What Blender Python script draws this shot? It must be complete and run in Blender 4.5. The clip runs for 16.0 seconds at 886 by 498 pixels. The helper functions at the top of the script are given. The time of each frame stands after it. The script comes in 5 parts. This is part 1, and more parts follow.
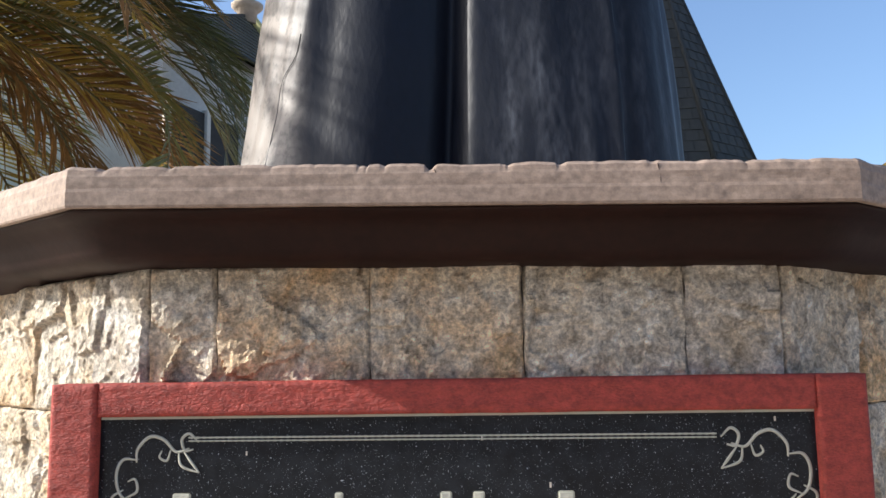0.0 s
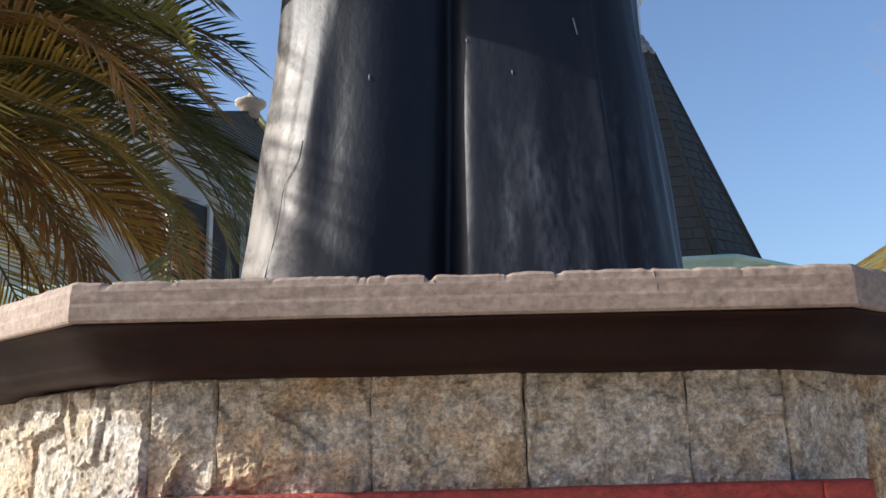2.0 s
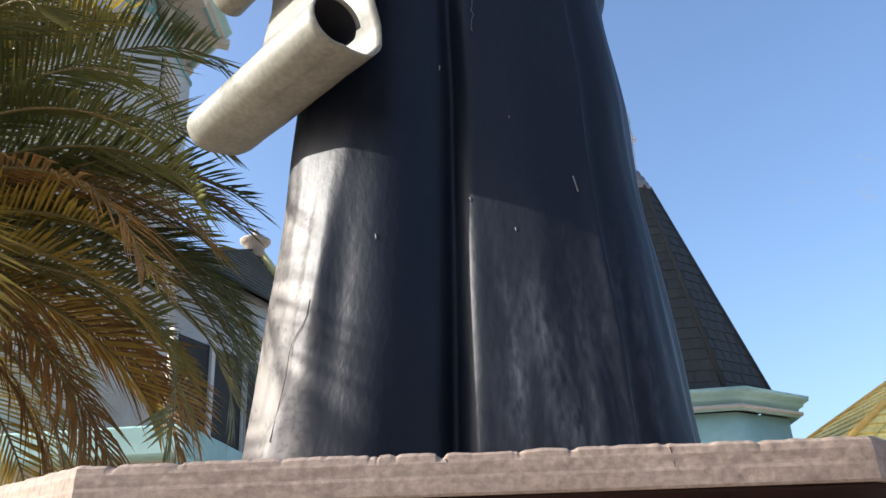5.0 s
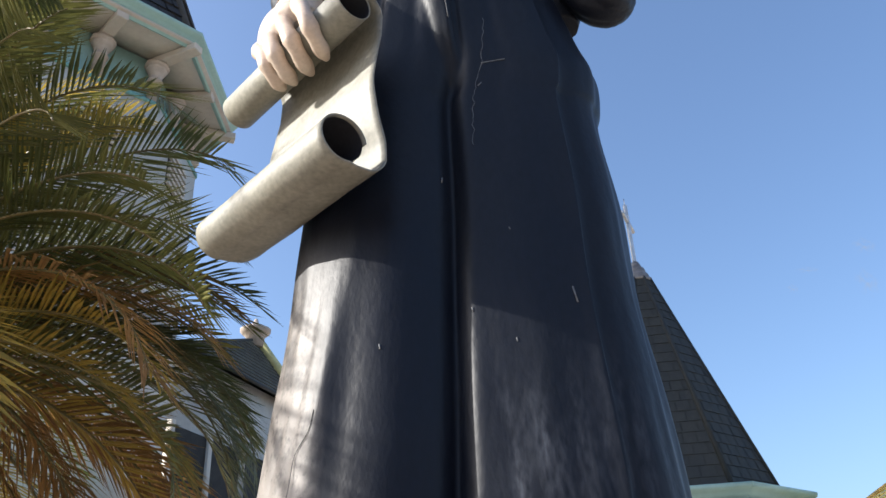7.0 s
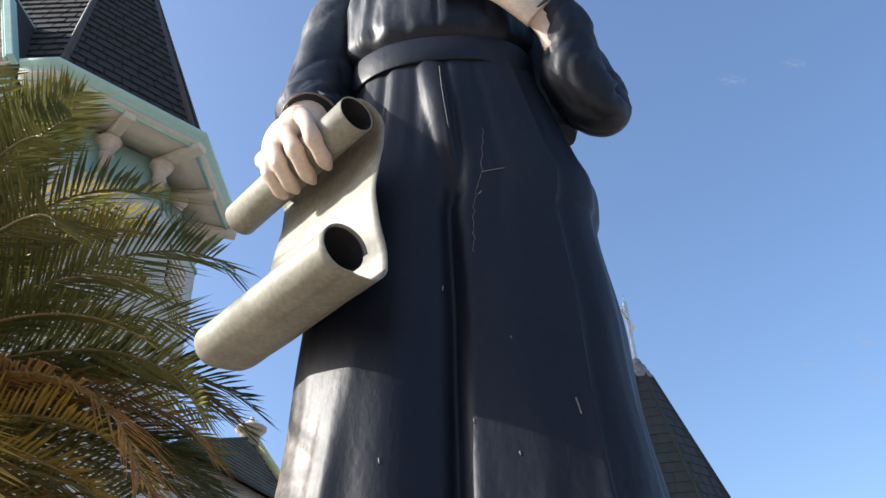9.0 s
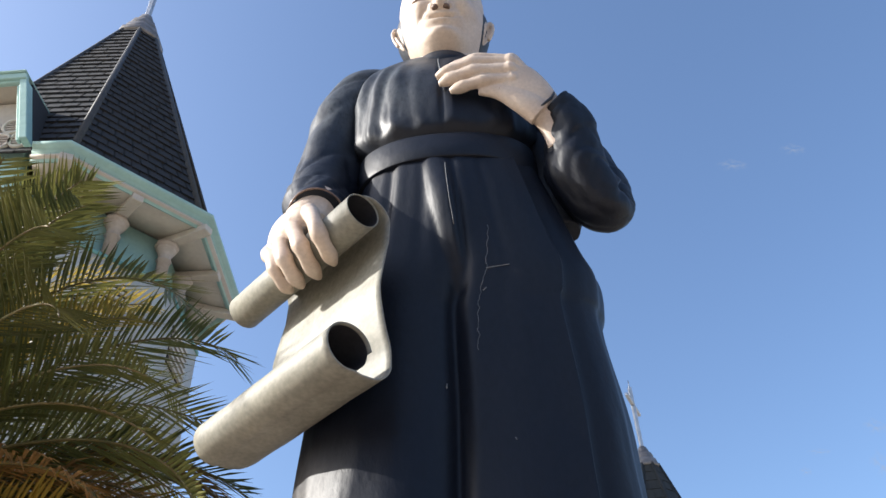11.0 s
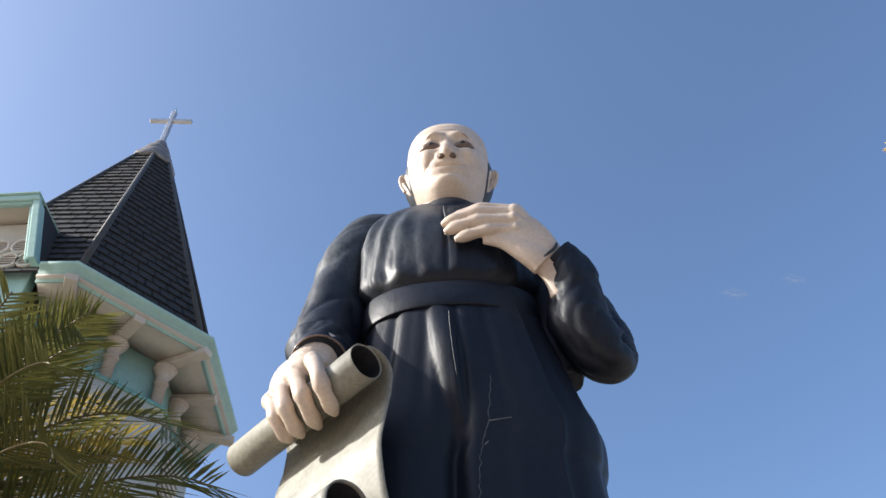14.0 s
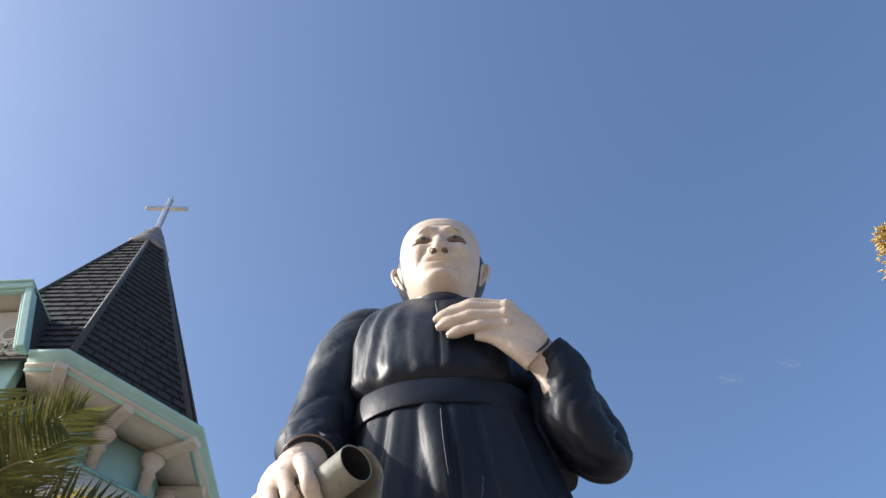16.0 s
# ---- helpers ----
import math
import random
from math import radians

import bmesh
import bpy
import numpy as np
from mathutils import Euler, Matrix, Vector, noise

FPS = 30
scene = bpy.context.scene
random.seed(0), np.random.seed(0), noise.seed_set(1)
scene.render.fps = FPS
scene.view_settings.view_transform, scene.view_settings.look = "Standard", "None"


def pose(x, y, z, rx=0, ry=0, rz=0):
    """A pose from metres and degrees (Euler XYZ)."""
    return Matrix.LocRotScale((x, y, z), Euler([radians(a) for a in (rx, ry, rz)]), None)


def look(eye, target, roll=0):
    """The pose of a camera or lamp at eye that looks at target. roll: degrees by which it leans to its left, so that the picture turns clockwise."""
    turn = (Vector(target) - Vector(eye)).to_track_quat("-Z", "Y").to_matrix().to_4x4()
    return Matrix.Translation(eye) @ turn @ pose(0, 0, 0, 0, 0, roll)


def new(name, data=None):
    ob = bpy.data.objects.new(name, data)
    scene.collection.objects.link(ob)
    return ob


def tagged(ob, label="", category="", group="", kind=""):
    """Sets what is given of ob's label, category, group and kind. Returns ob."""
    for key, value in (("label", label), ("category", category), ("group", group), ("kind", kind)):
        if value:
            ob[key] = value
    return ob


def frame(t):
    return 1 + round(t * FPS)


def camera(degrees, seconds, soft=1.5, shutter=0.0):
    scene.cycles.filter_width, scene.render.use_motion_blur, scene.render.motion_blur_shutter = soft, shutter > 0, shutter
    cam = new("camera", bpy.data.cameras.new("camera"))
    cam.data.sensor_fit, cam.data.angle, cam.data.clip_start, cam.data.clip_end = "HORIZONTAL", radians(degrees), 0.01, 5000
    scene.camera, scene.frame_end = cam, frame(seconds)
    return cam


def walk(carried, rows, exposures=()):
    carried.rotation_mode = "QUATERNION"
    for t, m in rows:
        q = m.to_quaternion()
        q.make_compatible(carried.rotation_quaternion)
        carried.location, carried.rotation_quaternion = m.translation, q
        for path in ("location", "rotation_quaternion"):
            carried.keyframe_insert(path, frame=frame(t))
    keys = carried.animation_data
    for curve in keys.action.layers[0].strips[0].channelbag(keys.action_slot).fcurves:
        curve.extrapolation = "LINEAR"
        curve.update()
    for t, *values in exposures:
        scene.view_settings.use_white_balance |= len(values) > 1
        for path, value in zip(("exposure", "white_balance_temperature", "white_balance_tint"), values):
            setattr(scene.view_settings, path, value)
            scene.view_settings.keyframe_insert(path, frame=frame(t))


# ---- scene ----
cam = camera(56.6, 16.0)
ROWS = [
    (0.0, 0.0722, -1.5291, 1.4516, 3.056, 7.067, 0.913),
    (0.5, 0.0754, -1.5366, 1.4509, 3.091, 8.634, 1.093),
    (1.0, 0.0783, -1.5471, 1.4649, 3.051, 10.110, 1.350),
    (1.5, 0.0769, -1.5523, 1.4765, 3.109, 11.407, 1.493),
    (2.0, 0.0762, -1.5501, 1.4864, 3.272, 13.213, 1.697),
    (2.5, 0.0725, -1.5478, 1.4977, 3.467, 14.803, 1.869),
    (3.0, 0.0671, -1.5504, 1.5072, 3.527, 16.266, 2.111),
    (3.5, 0.0684, -1.5497, 1.5216, 3.602, 17.824, 2.426),
    (4.0, 0.0698, -1.5501, 1.5357, 3.767, 19.394, 2.496),
    (6.5, 0.0657, -1.6516, 1.5892, 3.690, 26.864, 2.572),
    (7.0, 0.0687, -1.6613, 1.6027, 3.755, 28.468, 2.484),
    (7.5, 0.0661, -1.6643, 1.6178, 3.661, 30.086, 2.467),
    (8.0, 0.0662, -1.6595, 1.6251, 3.685, 31.583, 2.689),
    (8.5, 0.0663, -1.6630, 1.6384, 3.686, 33.254, 2.818),
    (9.0, 0.0653, -1.6772, 1.6525, 3.696, 35.032, 2.522),
    (11.5, 0.0629, -1.7168, 1.7130, 3.571, 41.883, 1.948),
    (12.0, 0.0575, -1.7257, 1.7199, 3.454, 43.197, 1.801),
    (12.5, 0.0594, -1.7417, 1.7308, 3.317, 44.664, 1.588),
    (13.0, 0.0630, -1.7638, 1.7480, 3.403, 46.241, 1.381),
    (13.5, 0.0613, -1.7875, 1.7527, 3.187, 47.724, 1.186),
    (14.0, 0.0633, -1.8069, 1.7677, 2.894, 49.155, 1.142),
    (14.5, 0.0686, -1.8222, 1.7755, 2.933, 50.636, 1.255),
    (15.0, 0.0700, -1.8405, 1.7780, 2.800, 52.164, 1.287),
    (15.5, 0.0735, -1.8546, 1.7797, 2.652, 53.655, 1.424),
    (16.0, 0.0759, -1.8588, 1.7871, 2.679, 55.056, 1.514),
]

walk(cam, [(t, pose(x, y, z, 90 + pitch, roll, yaw)) for t, x, y, z, yaw, pitch, roll in ROWS],
     exposures=[(t, e, 6150, 10) for t, e in ((0.0, 0.80), (0.5, 0.90), (1.0, 0.88), (1.5, 0.72), (2.0, 0.60), (2.5, 0.62), (3.0, 0.82), (3.5, 0.92), (4.0, 0.98), (6.5, 1.02), (7.0, 0.92), (8.0, 0.92), (9.0, 0.95), (11.5, 0.90), (12.0, 0.91), (12.5, 0.83), (13.0, 0.74), (14.0, 0.76), (15.0, 0.76), (16.0, 0.68))])

# ---- world, sun ----
SUN_ELEVATION, SUN_AZIMUTH = radians(29), radians(-98)   # azimuth clockwise from +y
toward_sun = Vector((math.cos(SUN_ELEVATION) * math.sin(SUN_AZIMUTH), math.cos(SUN_ELEVATION) * math.cos(SUN_AZIMUTH), math.sin(SUN_ELEVATION)))
world = bpy.data.worlds.new("sky_world")
scene.world = world
world.use_nodes = True
sky = world.node_tree.nodes.new("ShaderNodeTexSky")
sky.sky_type, sky.sun_disc = "NISHITA", False
sky.sun_elevation, sky.sun_rotation = SUN_ELEVATION, SUN_AZIMUTH
sky.altitude, sky.air_density, sky.dust_density, sky.ozone_density = 50, 1.0, 2.8, 3.0
world.node_tree.links.new(sky.outputs[0], world.node_tree.nodes["Background"].inputs[0])
world.node_tree.nodes["Background"].inputs[1].default_value = 0.14
sun = new("sun", bpy.data.lights.new("sun", "SUN"))
sun.data.energy, sun.data.angle, sun.data.color = 4.6, radians(0.6), (1.0, 0.93, 0.82)
sun.matrix_world = look(toward_sun * 60, (0, 0, 0))


# ---- materials ----
def mat(name, base, second=None, rough=0.6, metal=0.0, scale=3.0, fine=60.0, bump=0.15, mix=0.5, specks=None, gloss_var=0.1, per_object=0.0, stretch=(1, 1, 1), depth=0.01, grit=0.55):
    """A painted or mineral surface: two tones by broad noise, fine grain, bump, and specks of a third tone."""
    m = bpy.data.materials.new(name)
    m.use_nodes = True
    nt = m.node_tree
    n, link = nt.nodes, nt.links.new
    bsdf = n["Principled BSDF"]
    co = n.new("ShaderNodeTexCoord")
    mp = n.new("ShaderNodeMapping")
    mp.inputs["Scale"].default_value = stretch
    link(co.outputs["Object"], mp.inputs[0])
    big = n.new("ShaderNodeTexNoise")
    big.inputs["Scale"].default_value, big.inputs["Detail"].default_value, big.inputs["Roughness"].default_value = scale, 6, 0.6
    link(mp.outputs[0], big.inputs[0])
    small = n.new("ShaderNodeTexNoise")
    small.inputs["Scale"].default_value, small.inputs["Detail"].default_value = fine, 4
    link(mp.outputs[0], small.inputs[0])
    ramp = n.new("ShaderNodeMapRange")
    ramp.inputs[1].default_value, ramp.inputs[2].default_value = 0.36, 0.64
    link(big.outputs[0], ramp.inputs[0])
    col = n.new("ShaderNodeMix")
    col.data_type = "RGBA"
    second = second or tuple(c * 0.72 for c in base)
    col.inputs["A"].default_value, col.inputs["B"].default_value = (*base, 1), (*second, 1)
    fac = n.new("ShaderNodeMath")
    fac.operation = "MULTIPLY"
    fac.inputs[1].default_value = mix * 2
    fac.use_clamp = True
    link(ramp.outputs[0], fac.inputs[0])
    link(fac.outputs[0], col.inputs["Factor"])
    out = col.outputs["Result"]
    grain = n.new("ShaderNodeMix")
    grain.data_type, grain.blend_type = "RGBA", "MULTIPLY"
    grain.inputs["Factor"].default_value = grit
    link(out, grain.inputs["A"])
    gr = n.new("ShaderNodeMapRange")
    gr.inputs[1].default_value, gr.inputs[2].default_value, gr.inputs[3].default_value, gr.inputs[4].default_value = 0.3, 0.7, 0.65, 1.25
    link(small.outputs[0], gr.inputs[0])
    link(gr.outputs[0], grain.inputs["B"])
    out = grain.outputs["Result"]
    if specks:
        tone, size, much = specks
        sp = n.new("ShaderNodeTexNoise")
        sp.inputs["Scale"].default_value, sp.inputs["Detail"].default_value, sp.inputs["Roughness"].default_value = size, 5, 0.65
        link(mp.outputs[0], sp.inputs[0])
        sr = n.new("ShaderNodeMapRange")
        sr.inputs[1].default_value, sr.inputs[2].default_value = much, much + 0.05
        link(sp.outputs[0], sr.inputs[0])
        sm = n.new("ShaderNodeMix")
        sm.data_type = "RGBA"
        sm.inputs["B"].default_value = (*tone, 1)
        link(sr.outputs[0], sm.inputs["Factor"])
        link(out, sm.inputs["A"])
        out = sm.outputs["Result"]
    if per_object:
        inf = n.new("ShaderNodeObjectInfo")
        hv = n.new("ShaderNodeHueSaturation")
        vr = n.new("ShaderNodeMapRange")
        vr.inputs[3].default_value, vr.inputs[4].default_value = 1 - per_object, 1 + per_object
        link(inf.outputs["Random"], vr.inputs[0])
        link(vr.outputs[0], hv.inputs["Value"])
        link(out, hv.inputs["Color"])
        out = hv.outputs[0]
    link(out, bsdf.inputs["Base Color"])
    rr = n.new("ShaderNodeMapRange")
    rr.inputs[3].default_value, rr.inputs[4].default_value = max(rough - gloss_var, 0.03), min(rough + gloss_var, 1)
    link(big.outputs[0], rr.inputs[0])
    link(rr.outputs[0], bsdf.inputs["Roughness"])
    bsdf.inputs["Metallic"].default_value = metal
    if bump:
        add = n.new("ShaderNodeMath")
        add.operation = "MULTIPLY_ADD"
        add.inputs[1].default_value = 0.35
        link(small.outputs[0], add.inputs[0])
        link(big.outputs[0], add.inputs[2])
        b = n.new("ShaderNodeBump")
        b.inputs["Strength"].default_value, b.inputs["Distance"].default_value = bump, depth
        link(add.outputs[0], b.inputs["Height"])
        link(b.outputs[0], bsdf.inputs["Normal"])
    return m


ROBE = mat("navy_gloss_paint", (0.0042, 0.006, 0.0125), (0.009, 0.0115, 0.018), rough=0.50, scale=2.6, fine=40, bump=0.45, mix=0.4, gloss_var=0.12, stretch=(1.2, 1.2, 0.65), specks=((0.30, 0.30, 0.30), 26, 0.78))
ROBE.node_tree.nodes["Principled BSDF"].inputs["Specular IOR Level"].default_value = 0.30


def dust_and_lit_tint(m, tone, low, high, much, x_full, x_none, run=0.10, even=0.0):
    """Vertical streaks of dusty grey and worn paint, and painted-in sunlit paleness, between two heights, broken up by
    noise.
    """
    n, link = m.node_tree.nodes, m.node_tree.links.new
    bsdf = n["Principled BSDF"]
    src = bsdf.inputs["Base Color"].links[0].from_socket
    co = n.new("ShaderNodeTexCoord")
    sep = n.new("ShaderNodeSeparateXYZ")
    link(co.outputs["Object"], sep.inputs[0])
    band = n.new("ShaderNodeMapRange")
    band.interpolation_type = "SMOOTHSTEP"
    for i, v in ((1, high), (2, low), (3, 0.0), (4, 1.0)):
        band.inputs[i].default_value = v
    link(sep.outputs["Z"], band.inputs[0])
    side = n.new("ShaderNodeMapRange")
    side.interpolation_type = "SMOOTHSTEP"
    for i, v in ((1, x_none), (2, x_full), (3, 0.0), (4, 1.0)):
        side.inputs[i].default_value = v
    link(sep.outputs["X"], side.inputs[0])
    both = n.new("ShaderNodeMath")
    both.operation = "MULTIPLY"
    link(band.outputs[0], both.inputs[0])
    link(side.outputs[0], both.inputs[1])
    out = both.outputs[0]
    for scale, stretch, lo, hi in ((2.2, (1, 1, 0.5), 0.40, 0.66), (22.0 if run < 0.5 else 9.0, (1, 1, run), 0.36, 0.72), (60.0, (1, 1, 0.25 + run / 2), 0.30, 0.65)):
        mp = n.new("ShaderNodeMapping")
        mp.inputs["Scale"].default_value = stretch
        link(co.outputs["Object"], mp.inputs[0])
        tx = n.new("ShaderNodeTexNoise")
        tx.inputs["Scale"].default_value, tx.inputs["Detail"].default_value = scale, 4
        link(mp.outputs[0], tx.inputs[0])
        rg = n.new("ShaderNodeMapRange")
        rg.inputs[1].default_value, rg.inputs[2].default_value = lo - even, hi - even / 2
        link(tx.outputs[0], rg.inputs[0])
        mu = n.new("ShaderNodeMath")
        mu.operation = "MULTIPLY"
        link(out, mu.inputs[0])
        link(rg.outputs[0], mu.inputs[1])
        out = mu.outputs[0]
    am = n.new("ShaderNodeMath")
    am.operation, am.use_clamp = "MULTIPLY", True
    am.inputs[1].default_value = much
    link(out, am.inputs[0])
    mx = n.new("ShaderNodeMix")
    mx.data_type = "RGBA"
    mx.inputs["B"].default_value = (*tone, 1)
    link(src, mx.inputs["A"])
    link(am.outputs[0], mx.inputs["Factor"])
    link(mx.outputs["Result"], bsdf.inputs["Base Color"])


dust_and_lit_tint(ROBE, (0.105, 0.115, 0.135), 1.85, 2.75, 1.5, 0.18, 0.0)
# left leg: its sunlit paleness is put into the colour, with worn paint
dust_and_lit_tint(ROBE, (0.25, 0.226, 0.203), 2.6, 3.2, 1.5, -0.58, -0.42, 1.0, 0.25)
# left chest: the greyer tone of its lit side, put into the colour
dust_and_lit_tint(ROBE, (0.085, 0.095, 0.105), 5.1, 4.5, 0.8, -0.25, 0.12, 0.6, 0.2)


def mottle(m, scale, low, high, lo=0.40, hi=0.60):
    """Crisp fine mottling over whatever colour the material has."""
    n, link = m.node_tree.nodes, m.node_tree.links.new
    bsdf = n["Principled BSDF"]
    src = bsdf.inputs["Base Color"].links[0].from_socket
    geo = n.new("ShaderNodeNewGeometry")
    tx = n.new("ShaderNodeTexNoise")
    tx.inputs["Scale"].default_value, tx.inputs["Detail"].default_value, tx.inputs["Roughness"].default_value = scale, 8, 0.72
    link(geo.outputs["Position"], tx.inputs[0])
    rg = n.new("ShaderNodeMapRange")
    for i, v in ((1, lo), (2, hi), (3, low), (4, high)):
        rg.inputs[i].default_value = v
    link(tx.outputs[0], rg.inputs[0])
    mx = n.new("ShaderNodeMix")
    mx.data_type, mx.blend_type = "RGBA", "MULTIPLY"
    mx.inputs["Factor"].default_value = 1.0
    link(src, mx.inputs["A"])
    link(rg.outputs[0], mx.inputs["B"])
    link(mx.outputs["Result"], bsdf.inputs["Base Color"])


SKIN = mat("cream_flesh_paint", (0.58, 0.475, 0.385), (0.48, 0.37, 0.285), rough=0.5, scale=9, fine=70, bump=0.3, mix=0.35, grit=0.25, specks=((0.30, 0.20, 0.15), 38, 0.70))
HAIR_AND_HOLLOW = mat("black_hair_and_hollow_shade", (0.03, 0.03, 0.035), rough=0.5, scale=8, bump=0.3)
EYE = mat("brown_eye_paint", (0.17, 0.11, 0.08), rough=0.3, bump=0)
SCROLL = mat("grey_cream_scroll_paint", (0.255, 0.243, 0.195), (0.20, 0.19, 0.152), rough=0.55, scale=6, fine=50, bump=0.25, specks=((0.12, 0.10, 0.08), 34, 0.72))
SEAM = mat("pale_seam_scratch", (0.17, 0.175, 0.18), rough=0.7, bump=0.1)
CAP = mat("mauve_grey_cement_paint", (0.315, 0.238, 0.186), (0.255, 0.187, 0.144), rough=0.75, scale=4, fine=70, bump=0.4, depth=0.005, stretch=(1, 1, 1.3), specks=((0.20, 0.14, 0.11), 30, 0.72))
MOULD = mat("brown_moulding_paint", (0.022, 0.0085, 0.006), (0.015, 0.006, 0.0045), rough=0.55, scale=4, fine=60, bump=0.2, depth=0.004)
MOULD.node_tree.nodes["Principled BSDF"].inputs["Specular IOR Level"].default_value = 0.15
RED = mat("red_painted_plaster", (0.37, 0.052, 0.035), (0.27, 0.038, 0.027), rough=0.7, scale=22, fine=150, bump=1.0, depth=0.007, stretch=(1, 1, 2.0))
GRANITE = mat("black_granite", (0.008, 0.010, 0.013), (0.016, 0.019, 0.024), rough=0.24, scale=30, fine=260, bump=0.05, gloss_var=0.06, specks=((0.50, 0.55, 0.60), 330, 0.635))
GRANITE.node_tree.nodes["Principled BSDF"].inputs["Specular IOR Level"].default_value = 0.25
CARVED = mat("pale_carved_line", (0.55, 0.54, 0.45), (0.40, 0.40, 0.33), rough=0.8, scale=60, bump=0.3)
JOINT = mat("dark_mortar", (0.24, 0.19, 0.145), rough=0.9, scale=12)


def stone_mat(name, dark, mid, light, tint, shift):
    """Split limestone: pitted, mottled at three scales, with veins of a warmer tint."""
    m = bpy.data.materials.new(name)
    m.use_nodes = True
    n, link = m.node_tree.nodes, m.node_tree.links.new
    geo = n.new("ShaderNodeNewGeometry")
    mp = n.new("ShaderNodeMapping")
    mp.inputs["Location"].default_value = (shift, shift * 2, shift * 3)
    link(geo.outputs["Position"], mp.inputs[0])

    def noise_node(scale, detail, rough, twist=0.0):
        t = n.new("ShaderNodeTexNoise")
        for key, v in (("Scale", scale), ("Detail", detail), ("Roughness", rough), ("Distortion", twist)):
            t.inputs[key].default_value = v
        link(mp.outputs[0], t.inputs[0])
        return t

    a, b, c = noise_node(21, 12, 0.72, 0.6), noise_node(5, 5, 0.6, 0.8), noise_node(70, 6, 0.7)
    ramp = n.new("ShaderNodeValToRGB")
    els = ramp.color_ramp.elements
    els[0].position, els[0].color = 0.30, (*dark, 1)
    els[1].position, els[1].color = 0.66, (*light, 1)
    e = els.new(0.46)
    e.color = (*mid, 1)
    link(a.outputs[0], ramp.inputs[0])
    warm = n.new("ShaderNodeMix")
    warm.data_type, warm.blend_type = "RGBA", "MULTIPLY"
    warm.inputs["B"].default_value = (*tint, 1)
    mr = n.new("ShaderNodeMapRange")
    mr.inputs[1].default_value, mr.inputs[2].default_value = 0.42, 0.66
    link(b.outputs[0], mr.inputs[0])
    link(mr.outputs[0], warm.inputs["Factor"])
    link(ramp.outputs[0], warm.inputs["A"])
    pit = n.new("ShaderNodeMix")
    pit.data_type, pit.blend_type = "RGBA", "MULTIPLY"
    pit.inputs["Factor"].default_value = 0.8
    pr = n.new("ShaderNodeMapRange")
    pr.inputs[1].default_value, pr.inputs[2].default_value, pr.inputs[3].default_value, pr.inputs[4].default_value = 0.30, 0.60, 0.45, 1.15
    link(c.outputs[0], pr.inputs[0])
    link(warm.outputs["Result"], pit.inputs["A"])
    link(pr.outputs[0], pit.inputs["B"])
    bsdf = n["Principled BSDF"]
    link(pit.outputs["Result"], bsdf.inputs["Base Color"])
    bsdf.inputs["Roughness"].default_value = 0.92
    bsdf.inputs["Specular IOR Level"].default_value = 0.2
    add = n.new("ShaderNodeMath")
    add.operation = "MULTIPLY_ADD"
    add.inputs[1].default_value = 0.35
    link(c.outputs[0], add.inputs[0])
    link(a.outputs[0], add.inputs[2])
    bump = n.new("ShaderNodeBump")
    bump.inputs["Strength"].default_value, bump.inputs["Distance"].default_value = 1.0, 0.026
    link(add.outputs[0], bump.inputs["Height"])
    link(bump.outputs[0], bsdf.inputs["Normal"])
    return m


STONE = stone_mat("split_limestone", (0.40, 0.34, 0.27), (0.69, 0.62, 0.51), (0.92, 0.87, 0.77), (1.0, 0.89, 0.74), 0)
STONE_OCHRE = stone_mat("ochre_limestone", (0.43, 0.34, 0.25), (0.72, 0.63, 0.50), (0.91, 0.84, 0.71), (1.0, 0.80, 0.58), 11)
STONE_GREY = stone_mat("grey_limestone", (0.31, 0.28, 0.245), (0.60, 0.56, 0.49), (0.92, 0.88, 0.81), (0.95, 0.86, 0.74), 23)
for m_ in (STONE, STONE_OCHRE, STONE_GREY):
    mottle(m_, 30.0, 0.84, 1.20, 0.40, 0.60)
    mottle(m_, 110.0, 0.78, 1.30, 0.42, 0.58)
mottle(CAP, 60.0, 0.82, 1.12)
mottle(RED, 70.0, 0.78, 1.15)
TEAL = mat("teal_painted_plaster", (0.36, 0.53, 0.48), (0.29, 0.45, 0.405), rough=0.6, scale=0.8, fine=8, bump=0.05, grit=0.15)
TEAL_DARK = mat("deep_teal_trim", (0.17, 0.36, 0.32), rough=0.6, scale=2, fine=14, bump=0.1)
CREAM = mat("cream_soffit_paint", (0.560, 0.512, 0.432), (0.464, 0.400, 0.328), rough=0.75, scale=0.7, fine=8, bump=0.05, grit=0.15)
COLUMN = mat("pinkish_stone_paint", (0.465, 0.398, 0.338), (0.375, 0.307, 0.247), rough=0.75, scale=1.5, fine=10, bump=0.1, grit=0.2)
SHINGLE = mat("charcoal_roof_shingle", (0.019, 0.0185, 0.019), (0.027, 0.025, 0.025), rough=0.8, scale=1.5, fine=12, bump=0.4, per_object=0.15)
SHINGLE_OLD = mat("weathered_green_black_shingle", (0.019, 0.021, 0.020), (0.028, 0.029, 0.025), rough=0.75, scale=1.2, fine=9, bump=0.4, per_object=0.2)
HIP = mat("grey_hip_flashing", (0.050, 0.048, 0.046), rough=0.6, scale=3, fine=14)
METAL = mat("galvanised_cap_metal", (0.26, 0.24, 0.225), (0.17, 0.155, 0.145), rough=0.5, metal=0.4, scale=3, fine=20, bump=0.1)
CROSS = mat("steel_cross", (0.60, 0.60, 0.60), (0.45, 0.45, 0.45), rough=0.35, metal=0.7, scale=3, bump=0.05)
DARK = mat("dark_opening", (0.03, 0.026, 0.022), rough=0.8, bump=0)
